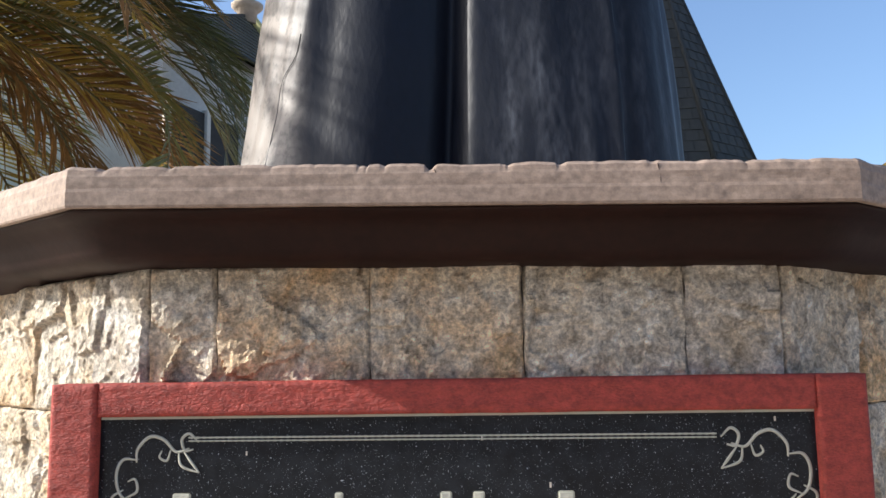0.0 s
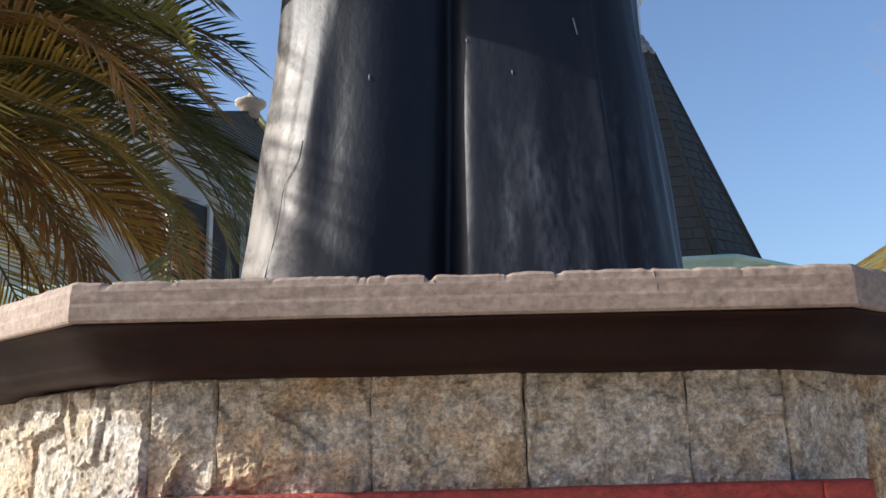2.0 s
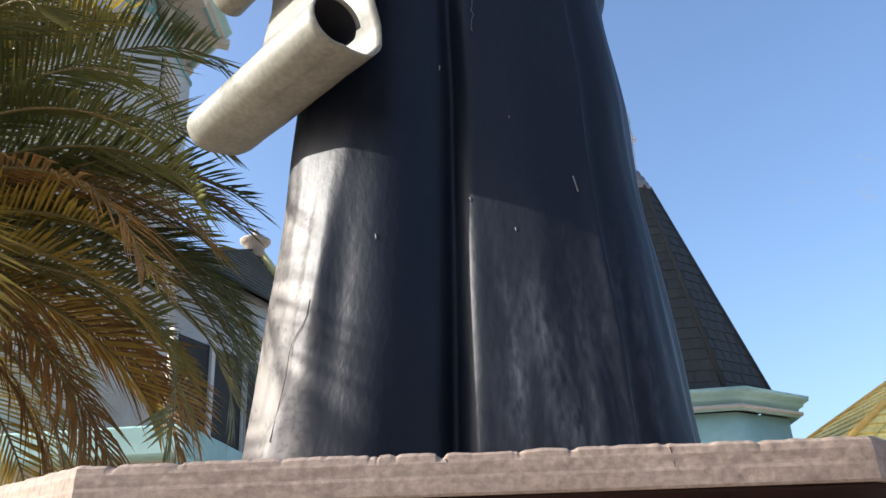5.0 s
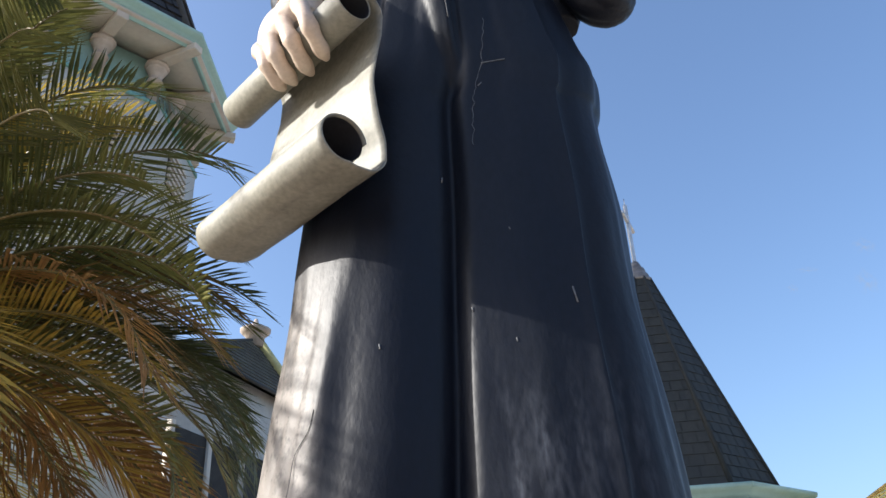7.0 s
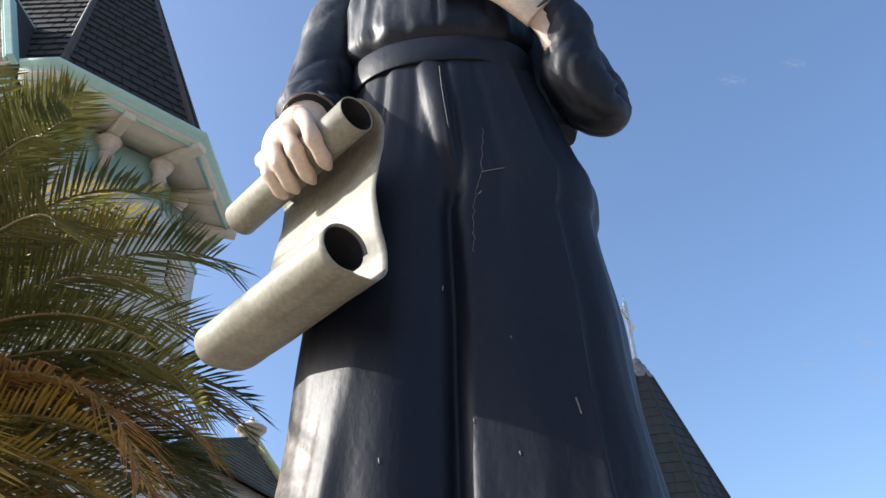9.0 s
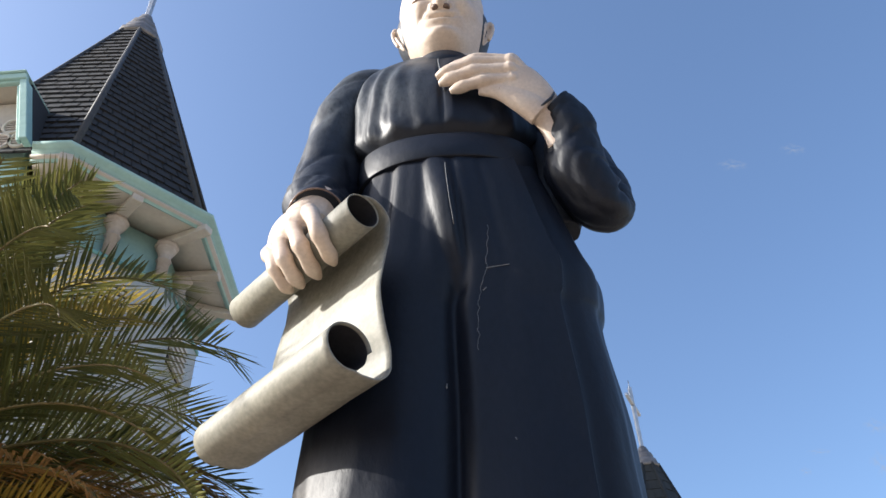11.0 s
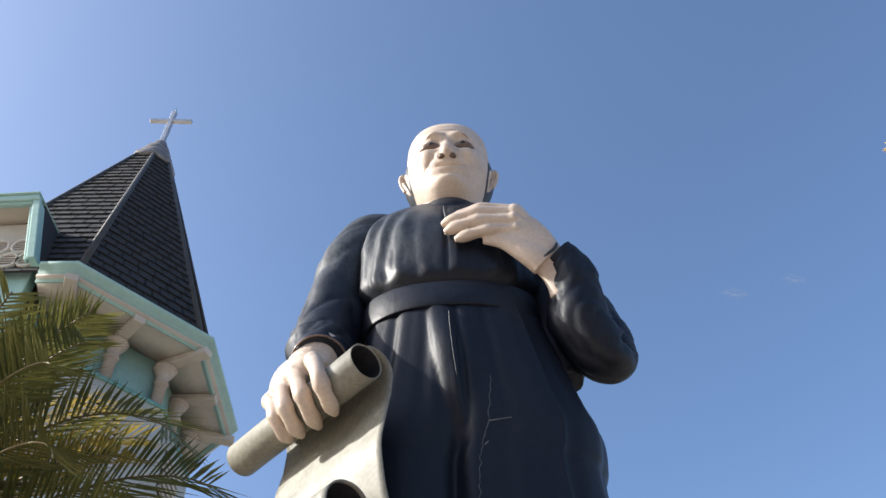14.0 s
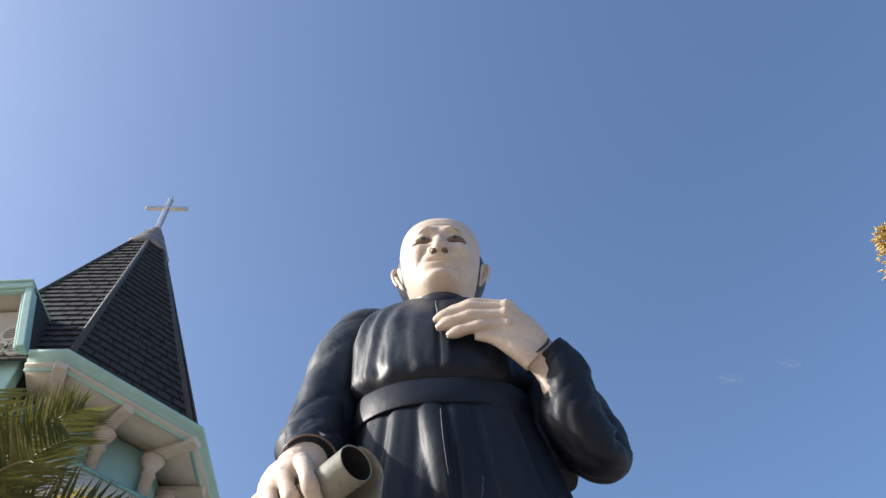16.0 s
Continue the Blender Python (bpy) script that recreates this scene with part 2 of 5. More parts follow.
WHITE = mat("white_wall_paint", (0.62, 0.575, 0.50), (0.52, 0.47, 0.40), rough=0.8, scale=0.6, fine=8, bump=0.05, grit=0.2)
YELLOW = mat("yellow_roof_paint", (0.86, 0.69, 0.24), (0.72, 0.54, 0.14), rough=0.6, scale=1.4, fine=12, bump=0.2)
ORANGE = mat("orange_ridge_paint", (0.72, 0.44, 0.10), rough=0.6, scale=2)
NAVE_ROOF = mat("mossy_brown_roof_tile", (0.105, 0.100, 0.075), (0.070, 0.066, 0.052), rough=0.8, scale=1.2, fine=9, bump=0.4, per_object=0.2)
YTRIM = mat("pale_yellow_trim", (0.72, 0.66, 0.30), rough=0.6, scale=2)
LEAF = mat("palm_green_leaf", (0.076, 0.090, 0.028), (0.172, 0.163, 0.043), rough=0.40, scale=1.5, fine=20, bump=0, per_object=0.3)
LEAF_YELLOW = mat("palm_yellowing_leaf", (0.48, 0.34, 0.06), (0.26, 0.20, 0.045), rough=0.45, scale=2.5, fine=20, bump=0, per_object=0.3)
LEAF_DRY = mat("palm_dry_brown_leaf", (0.46, 0.25, 0.08), (0.26, 0.15, 0.055), rough=0.6, scale=3, fine=20, bump=0, per_object=0.35)


def glow_through(m, much):
    """Thin leaves let some of the light through."""
    n, link = m.node_tree.nodes, m.node_tree.links.new
    bsdf, out = n["Principled BSDF"], n["Material Output"]
    tr = n.new("ShaderNodeBsdfTranslucent")
    link(bsdf.inputs["Base Color"].links[0].from_socket, tr.inputs["Color"])
    mx = n.new("ShaderNodeMixShader")
    mx.inputs[0].default_value = much
    link(bsdf.outputs[0], mx.inputs[1])
    link(tr.outputs[0], mx.inputs[2])
    link(mx.outputs[0], out.inputs["Surface"])


glow_through(LEAF, 0.30)
glow_through(LEAF_YELLOW, 0.45)
glow_through(LEAF_DRY, 0.4)
RACHIS = mat("palm_leaf_stem", (0.16, 0.15, 0.05), (0.20, 0.13, 0.05), rough=0.5, scale=3, bump=0.1)
BARK = mat("palm_trunk_bark", (0.17, 0.12, 0.085), (0.10, 0.075, 0.055), rough=0.9, scale=5, fine=30, bump=0.7, depth=0.03)
GROUND = mat("worn_paving", (0.46, 0.39, 0.31), (0.37, 0.31, 0.25), rough=0.85, scale=0.6, fine=14, bump=0.3)


# ---- building helpers ----
def mesh_of(name, bm, materials, smooth=False):
    me = bpy.data.meshes.new(name)
    bmesh.ops.recalc_face_normals(bm, faces=bm.faces)
    bm.to_mesh(me)
    bm.free()
    for m in materials if isinstance(materials, (list, tuple)) else [materials]:
        me.materials.append(m)
    if smooth:
        for p in me.polygons:
            p.use_smooth = True
    return me


def part(name, bm, material, parent, label="", smooth=False):
    ob = new(name, mesh_of(name, bm, material, smooth))
    ob.parent = parent
    if label:
        tagged(ob, label)
    return ob


def thing(name, label, category, at=(0, 0, 0), group="", kind=""):
    ob = new(name)
    ob.location = at
    ob.empty_display_size = 0.2
    return tagged(ob, label, category, group, kind)


def box(bm, a, b, bevel=0.0):
    r = bmesh.ops.create_cube(bm, size=1.0)
    vs = r["verts"]
    for v in vs:
        v.co = Vector([(a[i] + b[i]) / 2 + v.co[i] * (b[i] - a[i]) for i in range(3)])
    if bevel:
        es = {e for v in vs for e in v.link_edges}
        bmesh.ops.bevel(bm, geom=list(es), offset=bevel, segments=1, affect="EDGES")
    return vs


def loft(bm, rings, mi=0, close=True, ends=True):
    """Skin rings of equal counts of points."""
    vr = [[bm.verts.new(p) for p in ring] for ring in rings]
    n = len(vr[0])
    for a, b in zip(vr, vr[1:]):
        for i in range(n if close else n - 1):
            j = (i + 1) % n
            f = bm.faces.new((a[i], a[j], b[j], b[i]))
            f.material_index, f.smooth = mi, True
    if ends:
        for ring in (vr[0], vr[-1]):
            if close and n > 2:
                f = bm.faces.new(ring)
                f.material_index = mi
    return vr


def smooth_path(pts, steps):
    """Points on a Catmull-Rom spline through tuples of any length."""
    pts = [tuple(map(float, p)) for p in pts]
    ext = [tuple(2 * a - b for a, b in zip(pts[0], pts[1]))] + pts + [tuple(2 * a - b for a, b in zip(pts[-1], pts[-2]))]
    out = []
    for k in range(len(pts) - 1):
        p0, p1, p2, p3 = ext[k:k + 4]
        for s in range(steps):
            u = s / steps
            out.append(tuple(0.5 * (2 * b + (c - a) * u + (2 * a - 5 * b + 4 * c - d) * u * u + (3 * b - a - 3 * c + d) * u ** 3) for a, b, c, d in zip(p0, p1, p2, p3)))
    out.append(pts[-1])
    return out


def tube(bm, pts, mi=0, n=14, steps=5, up=(0, 0, 1), ends=True, flat=1.0, wobble=None):
    """A limb along points (x, y, z, radius); flat squeezes it along its up side."""
    path = smooth_path(pts, steps) if steps > 1 else pts
    rings = []
    for k, p in enumerate(path):
        a, b = Vector(path[max(k - 1, 0)][:3]), Vector(path[min(k + 1, len(path) - 1)][:3])
        d = (b - a).normalized()
        s = d.cross(Vector(up)).normalized()
        w = s.cross(d).normalized()
        ring = []
        for i in range(n):
            t = 2 * math.pi * i / n
            r = p[3] * (1 + (wobble(k / (len(path) - 1), t) if wobble else 0))
            ring.append(Vector(p[:3]) + s * (r * math.cos(t)) + w * (r * flat * math.sin(t)))
        rings.append(ring)
    return loft(bm, rings, mi, True, ends)


def prism(bm, poly, z0, z1, mi=0):
    return loft(bm, [[(x, y, z0) for x, y in poly], [(x, y, z1) for x, y in poly]], mi)


def octagon(cx, cy, r, turn):
    return [(cx + r * math.cos(radians(turn + 45 * k)), cy + r * math.sin(radians(turn + 45 * k))) for k in range(8)]


# ---- ground ----
bm = bmesh.new()
bmesh.ops.create_grid(bm, x_segments=2, y_segments=2, size=1500)
ground = tagged(new("ground", mesh_of("ground", bm, GROUND)), "worn warm grey paving round the monument", "ground", kind="structure")

# ---- pedestal ----
TOP, UNDER, FOOT = 1.774, 1.700, 1.613        # cap top, cap underside, foot of the moulding
PCX, PCY = 0.02, 1.20


def ring_plan(front, left, right, back, cut, deep):
    """The plan of the pedestal: a rectangle with long cut corners."""
    return [(left + cut, front), (right - cut, front), (right, front + deep), (right, back - deep), (right - cut, back), (left + cut, back), (left, back - deep), (left, front + deep)]


def offset_plan(d):
    return ring_plan(-0.145 + d, -1.56 + d, 1.60 - d, 2.60 - d, 0.90 - 0.64 * d, 0.74 - 0.53 * d)


pedestal = thing("pedestal", "stone-clad pedestal with a chipped mauve-grey cement cap and brown moulding", "pedestal", (0, 1.2, 0))
pedestal.location = (0, 0, 0)


def cap_slab():
    """The slab: a worn upper edge with small chips along it."""
    bm = bmesh.new()
    plan = offset_plan(0.0)
    fine = []
    for k in range(8):
        a, b = Vector(plan[k]), Vector(plan[(k + 1) % 8])
        steps = 300 if k in (0,) else (80 if k in (1, 7) else 6)
        for s in range(steps):
            fine.append(a.lerp(b, s / steps))
    rnd = random.Random(4)
    c = Vector((PCX, PCY))
    rings = []
    chips = {}
    for i in range(len(fine)):
        chips[i] = max(0.0, noise.noise((fine[i].x * 9, fine[i].y * 9, 3.1)) - 0.25) * 0.008 + 0.0014 * noise.noise((fine[i].x * 30, fine[i].y * 30, 7)) + 0.0022 * max(0.0, noise.noise((fine[i].x * 70, fine[i].y * 70, 9)))
    for x0, w, d in ((-0.02, 0.010, 0.015), (0.205, 0.010, 0.006), (-0.135, 0.012, 0.007), (-0.10, 0.006, 0.005), (0.115, 0.012, 0.005), (-0.48, 0.012, 0.005), (0.36, 0.006, 0.006), (-0.60, 0.008, 0.010), (0.52, 0.008, 0.005), (0.27, 0.005, 0.004), (-0.30, 0.008, 0.004)):
        for i, p in enumerate(fine):
            if p.y < -0.1:
                chips[i] += 0.6 * d * math.exp(-abs((p.x - x0) / (0.8 * w)) ** 1.5) * (0.4 + 1.1 * rnd.random())
    for z, inset, amount in ((UNDER, 0.0, 0.0), (UNDER + 0.004, -0.002, 0.0), (UNDER + 0.016, -0.002, 0.0), (UNDER + 0.028, -0.002, 0.0), (UNDER + 0.034, -0.001, 0.0), (UNDER + 0.040, -0.001, 0.0), (UNDER + 0.045, -0.001, 0.0), (TOP - 0.024, -0.001, 0.0), (TOP - 0.019, -0.001, 0.0), (TOP - 0.014, 0.0, 0.2), (TOP - 0.006, 0.001, 0.6), (TOP, 0.007, 1.0), (TOP - 0.001, 0.03, 1.0), (TOP, 0.08, 0.0)):
        ring = []
        for i, p in enumerate(fine):
            inward = (c - p).normalized()
            rough = 0.0012 * noise.noise((p.x * 14, p.y * 14, z * 60)) + 0.0012 * max(0.0, noise.noise((p.x * 45, p.y * 45, z * 70))) * min(1.0, max(0.12, (p.x - 0.36) / 0.06))
            d = inset + rough + chips[i] * 0.7 * amount
            ring.append((p.x + inward.x * d, p.y + inward.y * d, z - chips[i] * amount - (0.016 * p.x if p.y < 0.4 else 0)))
        rings.append(ring)
    loft(bm, rings)
    for f in bm.faces:
        f.smooth = False
    return bm


part("cap_slab", cap_slab(), CAP, pedestal, "chipped mauve-grey cement slab", False)

bm = bmesh.new()
rings = []
for d, z in ((0.012, UNDER), (0.018, UNDER - 0.006), (0.04, UNDER - 0.012), (0.062, UNDER - 0.026), (0.074, UNDER - 0.044), (0.082, UNDER - 0.062), (0.094, UNDER - 0.074), (0.112, FOOT), (0.30, FOOT - 0.004)):
    plan = offset_plan(d)
    fine = []
    for k in range(8):
        a, b = Vector(plan[k]), Vector(plan[(k + 1) % 8])
        for s in range(12):
            p = a.lerp(b, s / 12)
            fine.append((p.x, p.y, z - (0.016 * p.x if p.y < 0.4 else 0) + 0.004 * noise.noise((p.x * 5, p.y * 5, z * 8))))
    rings.append(fine)
loft(bm, rings)
part("moulding", bm, MOULD, pedestal, "brown cove moulding under the cap", True)

for x0, lean in ((-0.012, 0.010), (0.368, 0.004)):
    bm = bmesh.new()
    tube(bm, [(x0, -0.1448, TOP - 0.012, 0.0010), (x0 + lean * 0.9, -0.1452, TOP - 0.035, 0.0007), (x0 + lean, -0.1456, UNDER + 0.008, 0.0009)], n=5, steps=3, up=(0, 1, 0))
    part("crack", bm, MOULD, pedestal, "hairline crack in the cement")

bm = bmesh.new()
prism(bm, offset_plan(0.208), 0.0, FOOT)
part("core", bm, JOINT, pedestal, "mortar core between the stones")


def stone_mesh(w, h, d, seed, tint, step=0.0085):
    """A split-face block, w wide, h high, with a hackled front towards -y."""
    bm = bmesh.new()
    nx, nz = max(5, int(w / step)), max(5, int(h / step))
    grid = []
    for j in range(nz + 1):
        row = []
        for i in range(nx + 1):
            u, v = i / nx - 0.5, j / nz - 0.5
            rim = max(0.0, min(1.0, (0.5 - abs(u)) * w / 0.006, (0.5 - abs(v)) * h / 0.010)) ** 0.5
            x, z = u * w, v * h
            o = seed * 3.7
            # broken planes at two sizes, then grit
            y = -d - 0.019
            for size, deep in ((5.5, 0.022), (13.0, 0.012), (30.0, 0.006)):
                q = Vector((x * size + o + 0.4 * noise.noise((x * size, z * size, o)), z * size, o))
                near = noise.voronoi(q)[1][0]
                y -= rim * deep * (0.8 * noise.noise(near * 1.7) + 1.1 * (q.x - near.x) * noise.noise(near + Vector((7, 3, 1))) + 1.1 * (q.y - near.y) * noise.noise(near + Vector((2, 13, 5))))
            y -= rim * (0.0035 * noise.noise((x * 40, z * 40 + o, o)) + 0.002 * noise.noise((x * 90, z * 90 + o, o)))
            y = max(-0.036, min(y, -0.004)) + (1 - rim) * 0.010
            jag = 0.004 * noise.noise((z * 18 + o, u * 2, 1)) if abs(u) > 0.46 else 0
            row.append(bm.verts.new((x + jag, y, z + (0.005 * noise.noise((x * 16 + o, v * 2, 5)) if abs(v) > 0.46 else 0))))
        grid.append(row)
    for j in range(nz):
        for i in range(nx):
            bm.faces.new((grid[j][i], grid[j][i + 1], grid[j + 1][i + 1], grid[j + 1][i]))
    r = bmesh.ops.extrude_edge_only(bm, edges=[e for e in bm.edges if e.is_boundary])
    for v in r["geom"]:
        if isinstance(v, bmesh.types.BMVert):
            v.co.y = 0.0
    return mesh_of("stone", bm, tint)


# ---- plaque ----
PL, PR, PT, PB = -0.75, 0.75, 1.40, 0.46
plaque = thing("plaque", "black granite plaque in a red painted frame on the pedestal", "plaque", (0, 0, 0))
FR = 0.088


def frame_bar(x0, x1, z0, z1, nx, nz, y0=0.0, y1=0.062):
    """A plastered bar with a slightly lumpy face."""
    bm = bmesh.new()
    rows = []
    for j in range(nz + 1):
        row = []
        for i in range(nx + 1):
            x, z = x0 + (x1 - x0) * i / nx, z0 + (z1 - z0) * j / nz
            e = 0.0008 * noise.noise((x * 5, z * 5, 4)) + 0.0007 * noise.noise((x * 30, z * 90, 4))
            edge = 0.003 if i in (0, nx) or j in (0, nz) else 0
            row.append(bm.verts.new((x + e * 0.6, y0 + e + edge, z + e)))
        rows.append(row)
    for j in range(nz):
        for i in range(nx):
            bm.faces.new((rows[j][i], rows[j][i + 1], rows[j + 1][i + 1], rows[j + 1][i])).smooth = True
    r = bmesh.ops.extrude_edge_only(bm, edges=[e for e in bm.edges if e.is_boundary])
    for v in r["geom"]:
        if isinstance(v, bmesh.types.BMVert):
            v.co.y = y1
    return bm


part("frame_top", frame_bar(PL + FR, PR - FR, PT - 0.062, PT, 220, 12, 0.002), RED, plaque, "brushed red plaster bar")
part("frame_side", frame_bar(PL, PL + FR, PB, PT, 16, 120), RED, plaque, "red plaster bar")
part("frame_side", frame_bar(PR - FR, PR, PB, PT, 16, 120), RED, plaque, "red plaster bar")
part("frame_bottom", frame_bar(PL + FR, PR - FR, PB, PB + 0.062, 90, 5, 0.002), RED, plaque, "red plaster bar")
bm = bmesh.new()
box(bm, (PL + FR - 0.01, 0.022, PB + 0.055), (PR - FR + 0.01, 0.058, PT - 0.055), 0.002)
part("granite_panel", bm, GRANITE, plaque, "speckled black polished granite slab")
bm = bmesh.new()
box(bm, (PL + FR + 0.006, 0.012, PT - 0.067), (PR - FR - 0.004, 0.024, PT - 0.0625))
part("grout_line", bm, CARVED, plaque, "thin white grout line")


def carved(points, r):
    bm = bmesh.new()
    tube(bm, [(x, 0.0205, z, rr * r) for x, z, rr in points], n=6, steps=6, up=(0, 1, 0), flat=0.5)
    return bm


GY = PT - 0.062
bm = bmesh.new()
for drop, r in ((0.0, 0.0019), (0.0062, 0.0016)):
    tube(bm, [(-0.492 + 0.977 * i / 160, 0.021 - 0.001 * (i % 2), GY - 0.0405 - 0.0025 * i / 160 - drop, r * (0.75 + 0.5 * (i % 2))) for i in range(161)], n=5, steps=1, up=(0, 1, 0), flat=0.6)
part("carved_rule", bm, CARVED, plaque, "carved pale double border line")
for side in (-1, 1):
    X = lambda d: side * (0.66 - d) + 0.01
    Z = lambda d: GY - d
    for pts in (
        [(X(0.178), Z(0.049), .5), (X(0.160), Z(0.033), 1), (X(0.146), Z(0.044), 1.1), (X(0.152), Z(0.064), 1), (X(0.168), Z(0.062), .6)],
        [(X(0.160), Z(0.060), .6), (X(0.135), Z(0.066), 1), (X(0.112), Z(0.044), 1.2), (X(0.085), Z(0.038), 1.2), (X(0.062), Z(0.060), 1.1), (X(0.060), Z(0.085), .6)],
        [(X(0.150), Z(0.066), .5), (X(0.165), Z(0.086), 1.1), (X(0.180), Z(0.105), .5)], [(X(0.140), Z(0.064), .5), (X(0.146), Z(0.092), 1), (X(0.180), Z(0.105), .5)],
        [(X(0.125), Z(0.062), .5), (X(0.118), Z(0.082), .9), (X(0.104), Z(0.076), .8), (X(0.108), Z(0.064), .5)],
        [(X(0.060), Z(0.080), .5), (X(0.034), Z(0.080), 1.1), (X(0.022), Z(0.105), 1.2), (X(0.028), Z(0.140), 1.1), (X(0.050), Z(0.160), .6)],
        [(X(0.040), Z(0.150), .5), (X(0.062), Z(0.138), 1), (X(0.058), Z(0.116), .9), (X(0.044), Z(0.120), .5)],
        [(X(0.036), Z(0.135), .5), (X(0.014), Z(0.150), 1), (X(0.020), Z(0.180), 1), (X(0.040), Z(0.200), .5)],
        [(X(0.050), Z(0.150), .5), (X(0.064), Z(0.170), 1), (X(0.056), Z(0.200), .5)],
    ):
        part("carved_scroll", carved(pts, 0.0027), CARVED, plaque, "carved pale corner ornament")
bm = bmesh.new()
rnd = random.Random(31)
for i in range(26):
    x, z, s = rnd.uniform(-0.62, 0.62), rnd.uniform(0.6, 1.325), rnd.uniform(0.0012, 0.003)
    v = box(bm, (x - s * 0.6, 0.0205, z - s * 1.6), (x + s * 0.6, 0.0225, z + s * 1.6))
part("paint_flecks", bm, WHITE, plaque, "small white chips on the granite")["kind"] = "stuff"
# the upper strokes of a carved heading, too little of it seen to be read
for x0, w in ((-0.52, 0.035), (-0.215, 0.016), (-0.02, 0.022), (0.04, 0.022), (0.195, 0.03)):
    bm = bmesh.new()
    box(bm, (x0, 0.0185, 1.130), (x0 + w, 0.0225, 1.196), 0.003)
    part("carved_stroke", bm, CARVED, plaque, "pale carved bar of lettering")

# ---- statue ----
bm = bmesh.new()
NAVY, FLESH, BLACK, BROWN, PAPER, PALE = range(6)


def fused(draw, voxel, rounds, mi):
    """Melts overlapping shapes into one skin, rounds it and adds it to the statue."""
    global bm
    whole, bm = bm, bmesh.new()
    draw()
    me = mesh_of("melted", bm, [])
    bm = whole
    ob = bpy.data.objects.new("melted", me)
    scene.collection.objects.link(ob)
    melt = ob.modifiers.new("melt", "REMESH")
    melt.mode, melt.voxel_size = "VOXEL", voxel
    ease = ob.modifiers.new("ease", "SMOOTH")
    ease.factor, ease.iterations = 0.5, rounds
    bpy.context.view_layer.update()
    done = bpy.data.meshes.new_from_object(ob.evaluated_get(bpy.context.evaluated_depsgraph_get()))
    bpy.data.objects.remove(ob)
    first_new = len(bm.faces)
    bm.from_mesh(done)
    bm.faces.ensure_lookup_table()
    for f in bm.faces[first_new:]:
        f.material_index, f.smooth = mi, True
    bpy.data.meshes.remove(done)


def bell(a, c, w):
    return math.exp(-((a - c) / w) ** 2)


# robe below the belt: height, left, right, front, back
ROBE_ROWS = [(1.775, -0.760, 0.760, 0.765, 1.66), (1.90, -0.757, 0.748, 0.775, 1.66), (2.03, -0.742, 0.736, 0.785, 1.65), (2.43, -0.685, 0.704, 0.815, 1.62), (2.82, -0.634, 0.668, 0.845, 1.60), (3.20, -0.605, 0.660, 0.86, 1.57), (3.62, -0.565, 0.622, 0.86, 1.54), (3.72, -0.55, 0.640, 0.857, 1.535), (3.86, -0.53, 0.645, 0.85, 1.53), (4.00, -0.500, 0.600, 0.845, 1.51), (4.30, -0.440, 0.520, 0.83, 1.49), (4.56, -0.405, 0.450, 0.835, 1.48)]


def robe_fold(a, k):
    """Radial folds at angle a (degrees, -90 to the front); k runs from hem to belt."""
    low, high = 1 - k, k
    g = 0.0
    e = a - (-134 + 32 * k)      # edge between the flat left side and the front
    g += 0.055 * max(0.0, 1 + e / 20 if e < 0 else 1 - e / 36) * min(1.0, low * 1.6)
    d = a - (-92.3 + 0.9 * k)
    fade = min(1, 0.25 + low * 1.5) * min(1, max(0, (0.90 - k) / 0.2))
    g -= (0.20 * math.exp(-(d / 2.6) ** 2) + 0.13 * math.exp(-(d / 16.0) ** 2) if d > 0 else 0.20 * math.exp(-(d / 9.0) ** 2) + 0.13 * math.exp(-(d / 2.4) ** 2)) * fade
    g += 0.015 * bell(d, -14.0, 8.0) * fade
    if k > 0.70:      # a folded flap under the belt
        w = 1.5 + 13 * (k - 0.70) / 0.3
        e = a - (-91.0)
        g += 0.21 * max(0.0, 1 + e / w) * min(1, (k - 0.70) / 0.1, (1.0 - k) / 0.12) if e < 0 else 0.21 * max(0.0, 1 - e / 1.8) * min(1, (k - 0.70) / 0.1, (1.0 - k) / 0.12)
    rd = -56 + 5 * k
    g += 0.085 * (math.exp((a - rd) / 4.5) if a < rd else bell(a, rd, 2.0)) * (0.35 + 0.65 * low) - 0.045 * bell(a, rd + 8, 5) * (0.3 + 0.7 * low)
    g -= 0.035 * bell(a, -14, 8) * (0.4 + low * 0.6)
    g += 0.022 * bell(a, -62, 2.5) * bell(k, 0.02, 0.13) + 0.022 * bell(a, -44, 2.0) * bell(k, 0.02, 0.11) - 0.02 * bell(a, -57, 2.5) * bell(k, 0.02, 0.12)
    g += 0.035 * bell(a, -136, 4) * bell(k, 0.02, 0.09) + 0.02 * bell(a, -126, 3) * bell(k, 0.25, 0.12) - 0.02 * bell(a, -120, 4) * bell(k, 0.22, 0.14)
    # pleats that spring from the belt
    for c, w, h in ((-124, 3.5, -0.05), (-116, 4, 0.03), (-103, 3, -0.03), (-98, 4, 0.05), (-90.5, 2.0, -0.06), (-87, 3, 0.03), (-76, 2.5, -0.035), (-62, 4, 0.02), (-50, 4, -0.025), (-140, 5, 0.03), (-30, 5, 0.02)):
        g += h * bell(a, c + (c + 90) * 0.25 * (1 - k), w * (1 + 1.2 * (1 - k))) * 0.95 * max(0, (k - 0.45) / 0.55) * (1 - 0.7 * max(0, (k - 0.9) / 0.1))
    return g


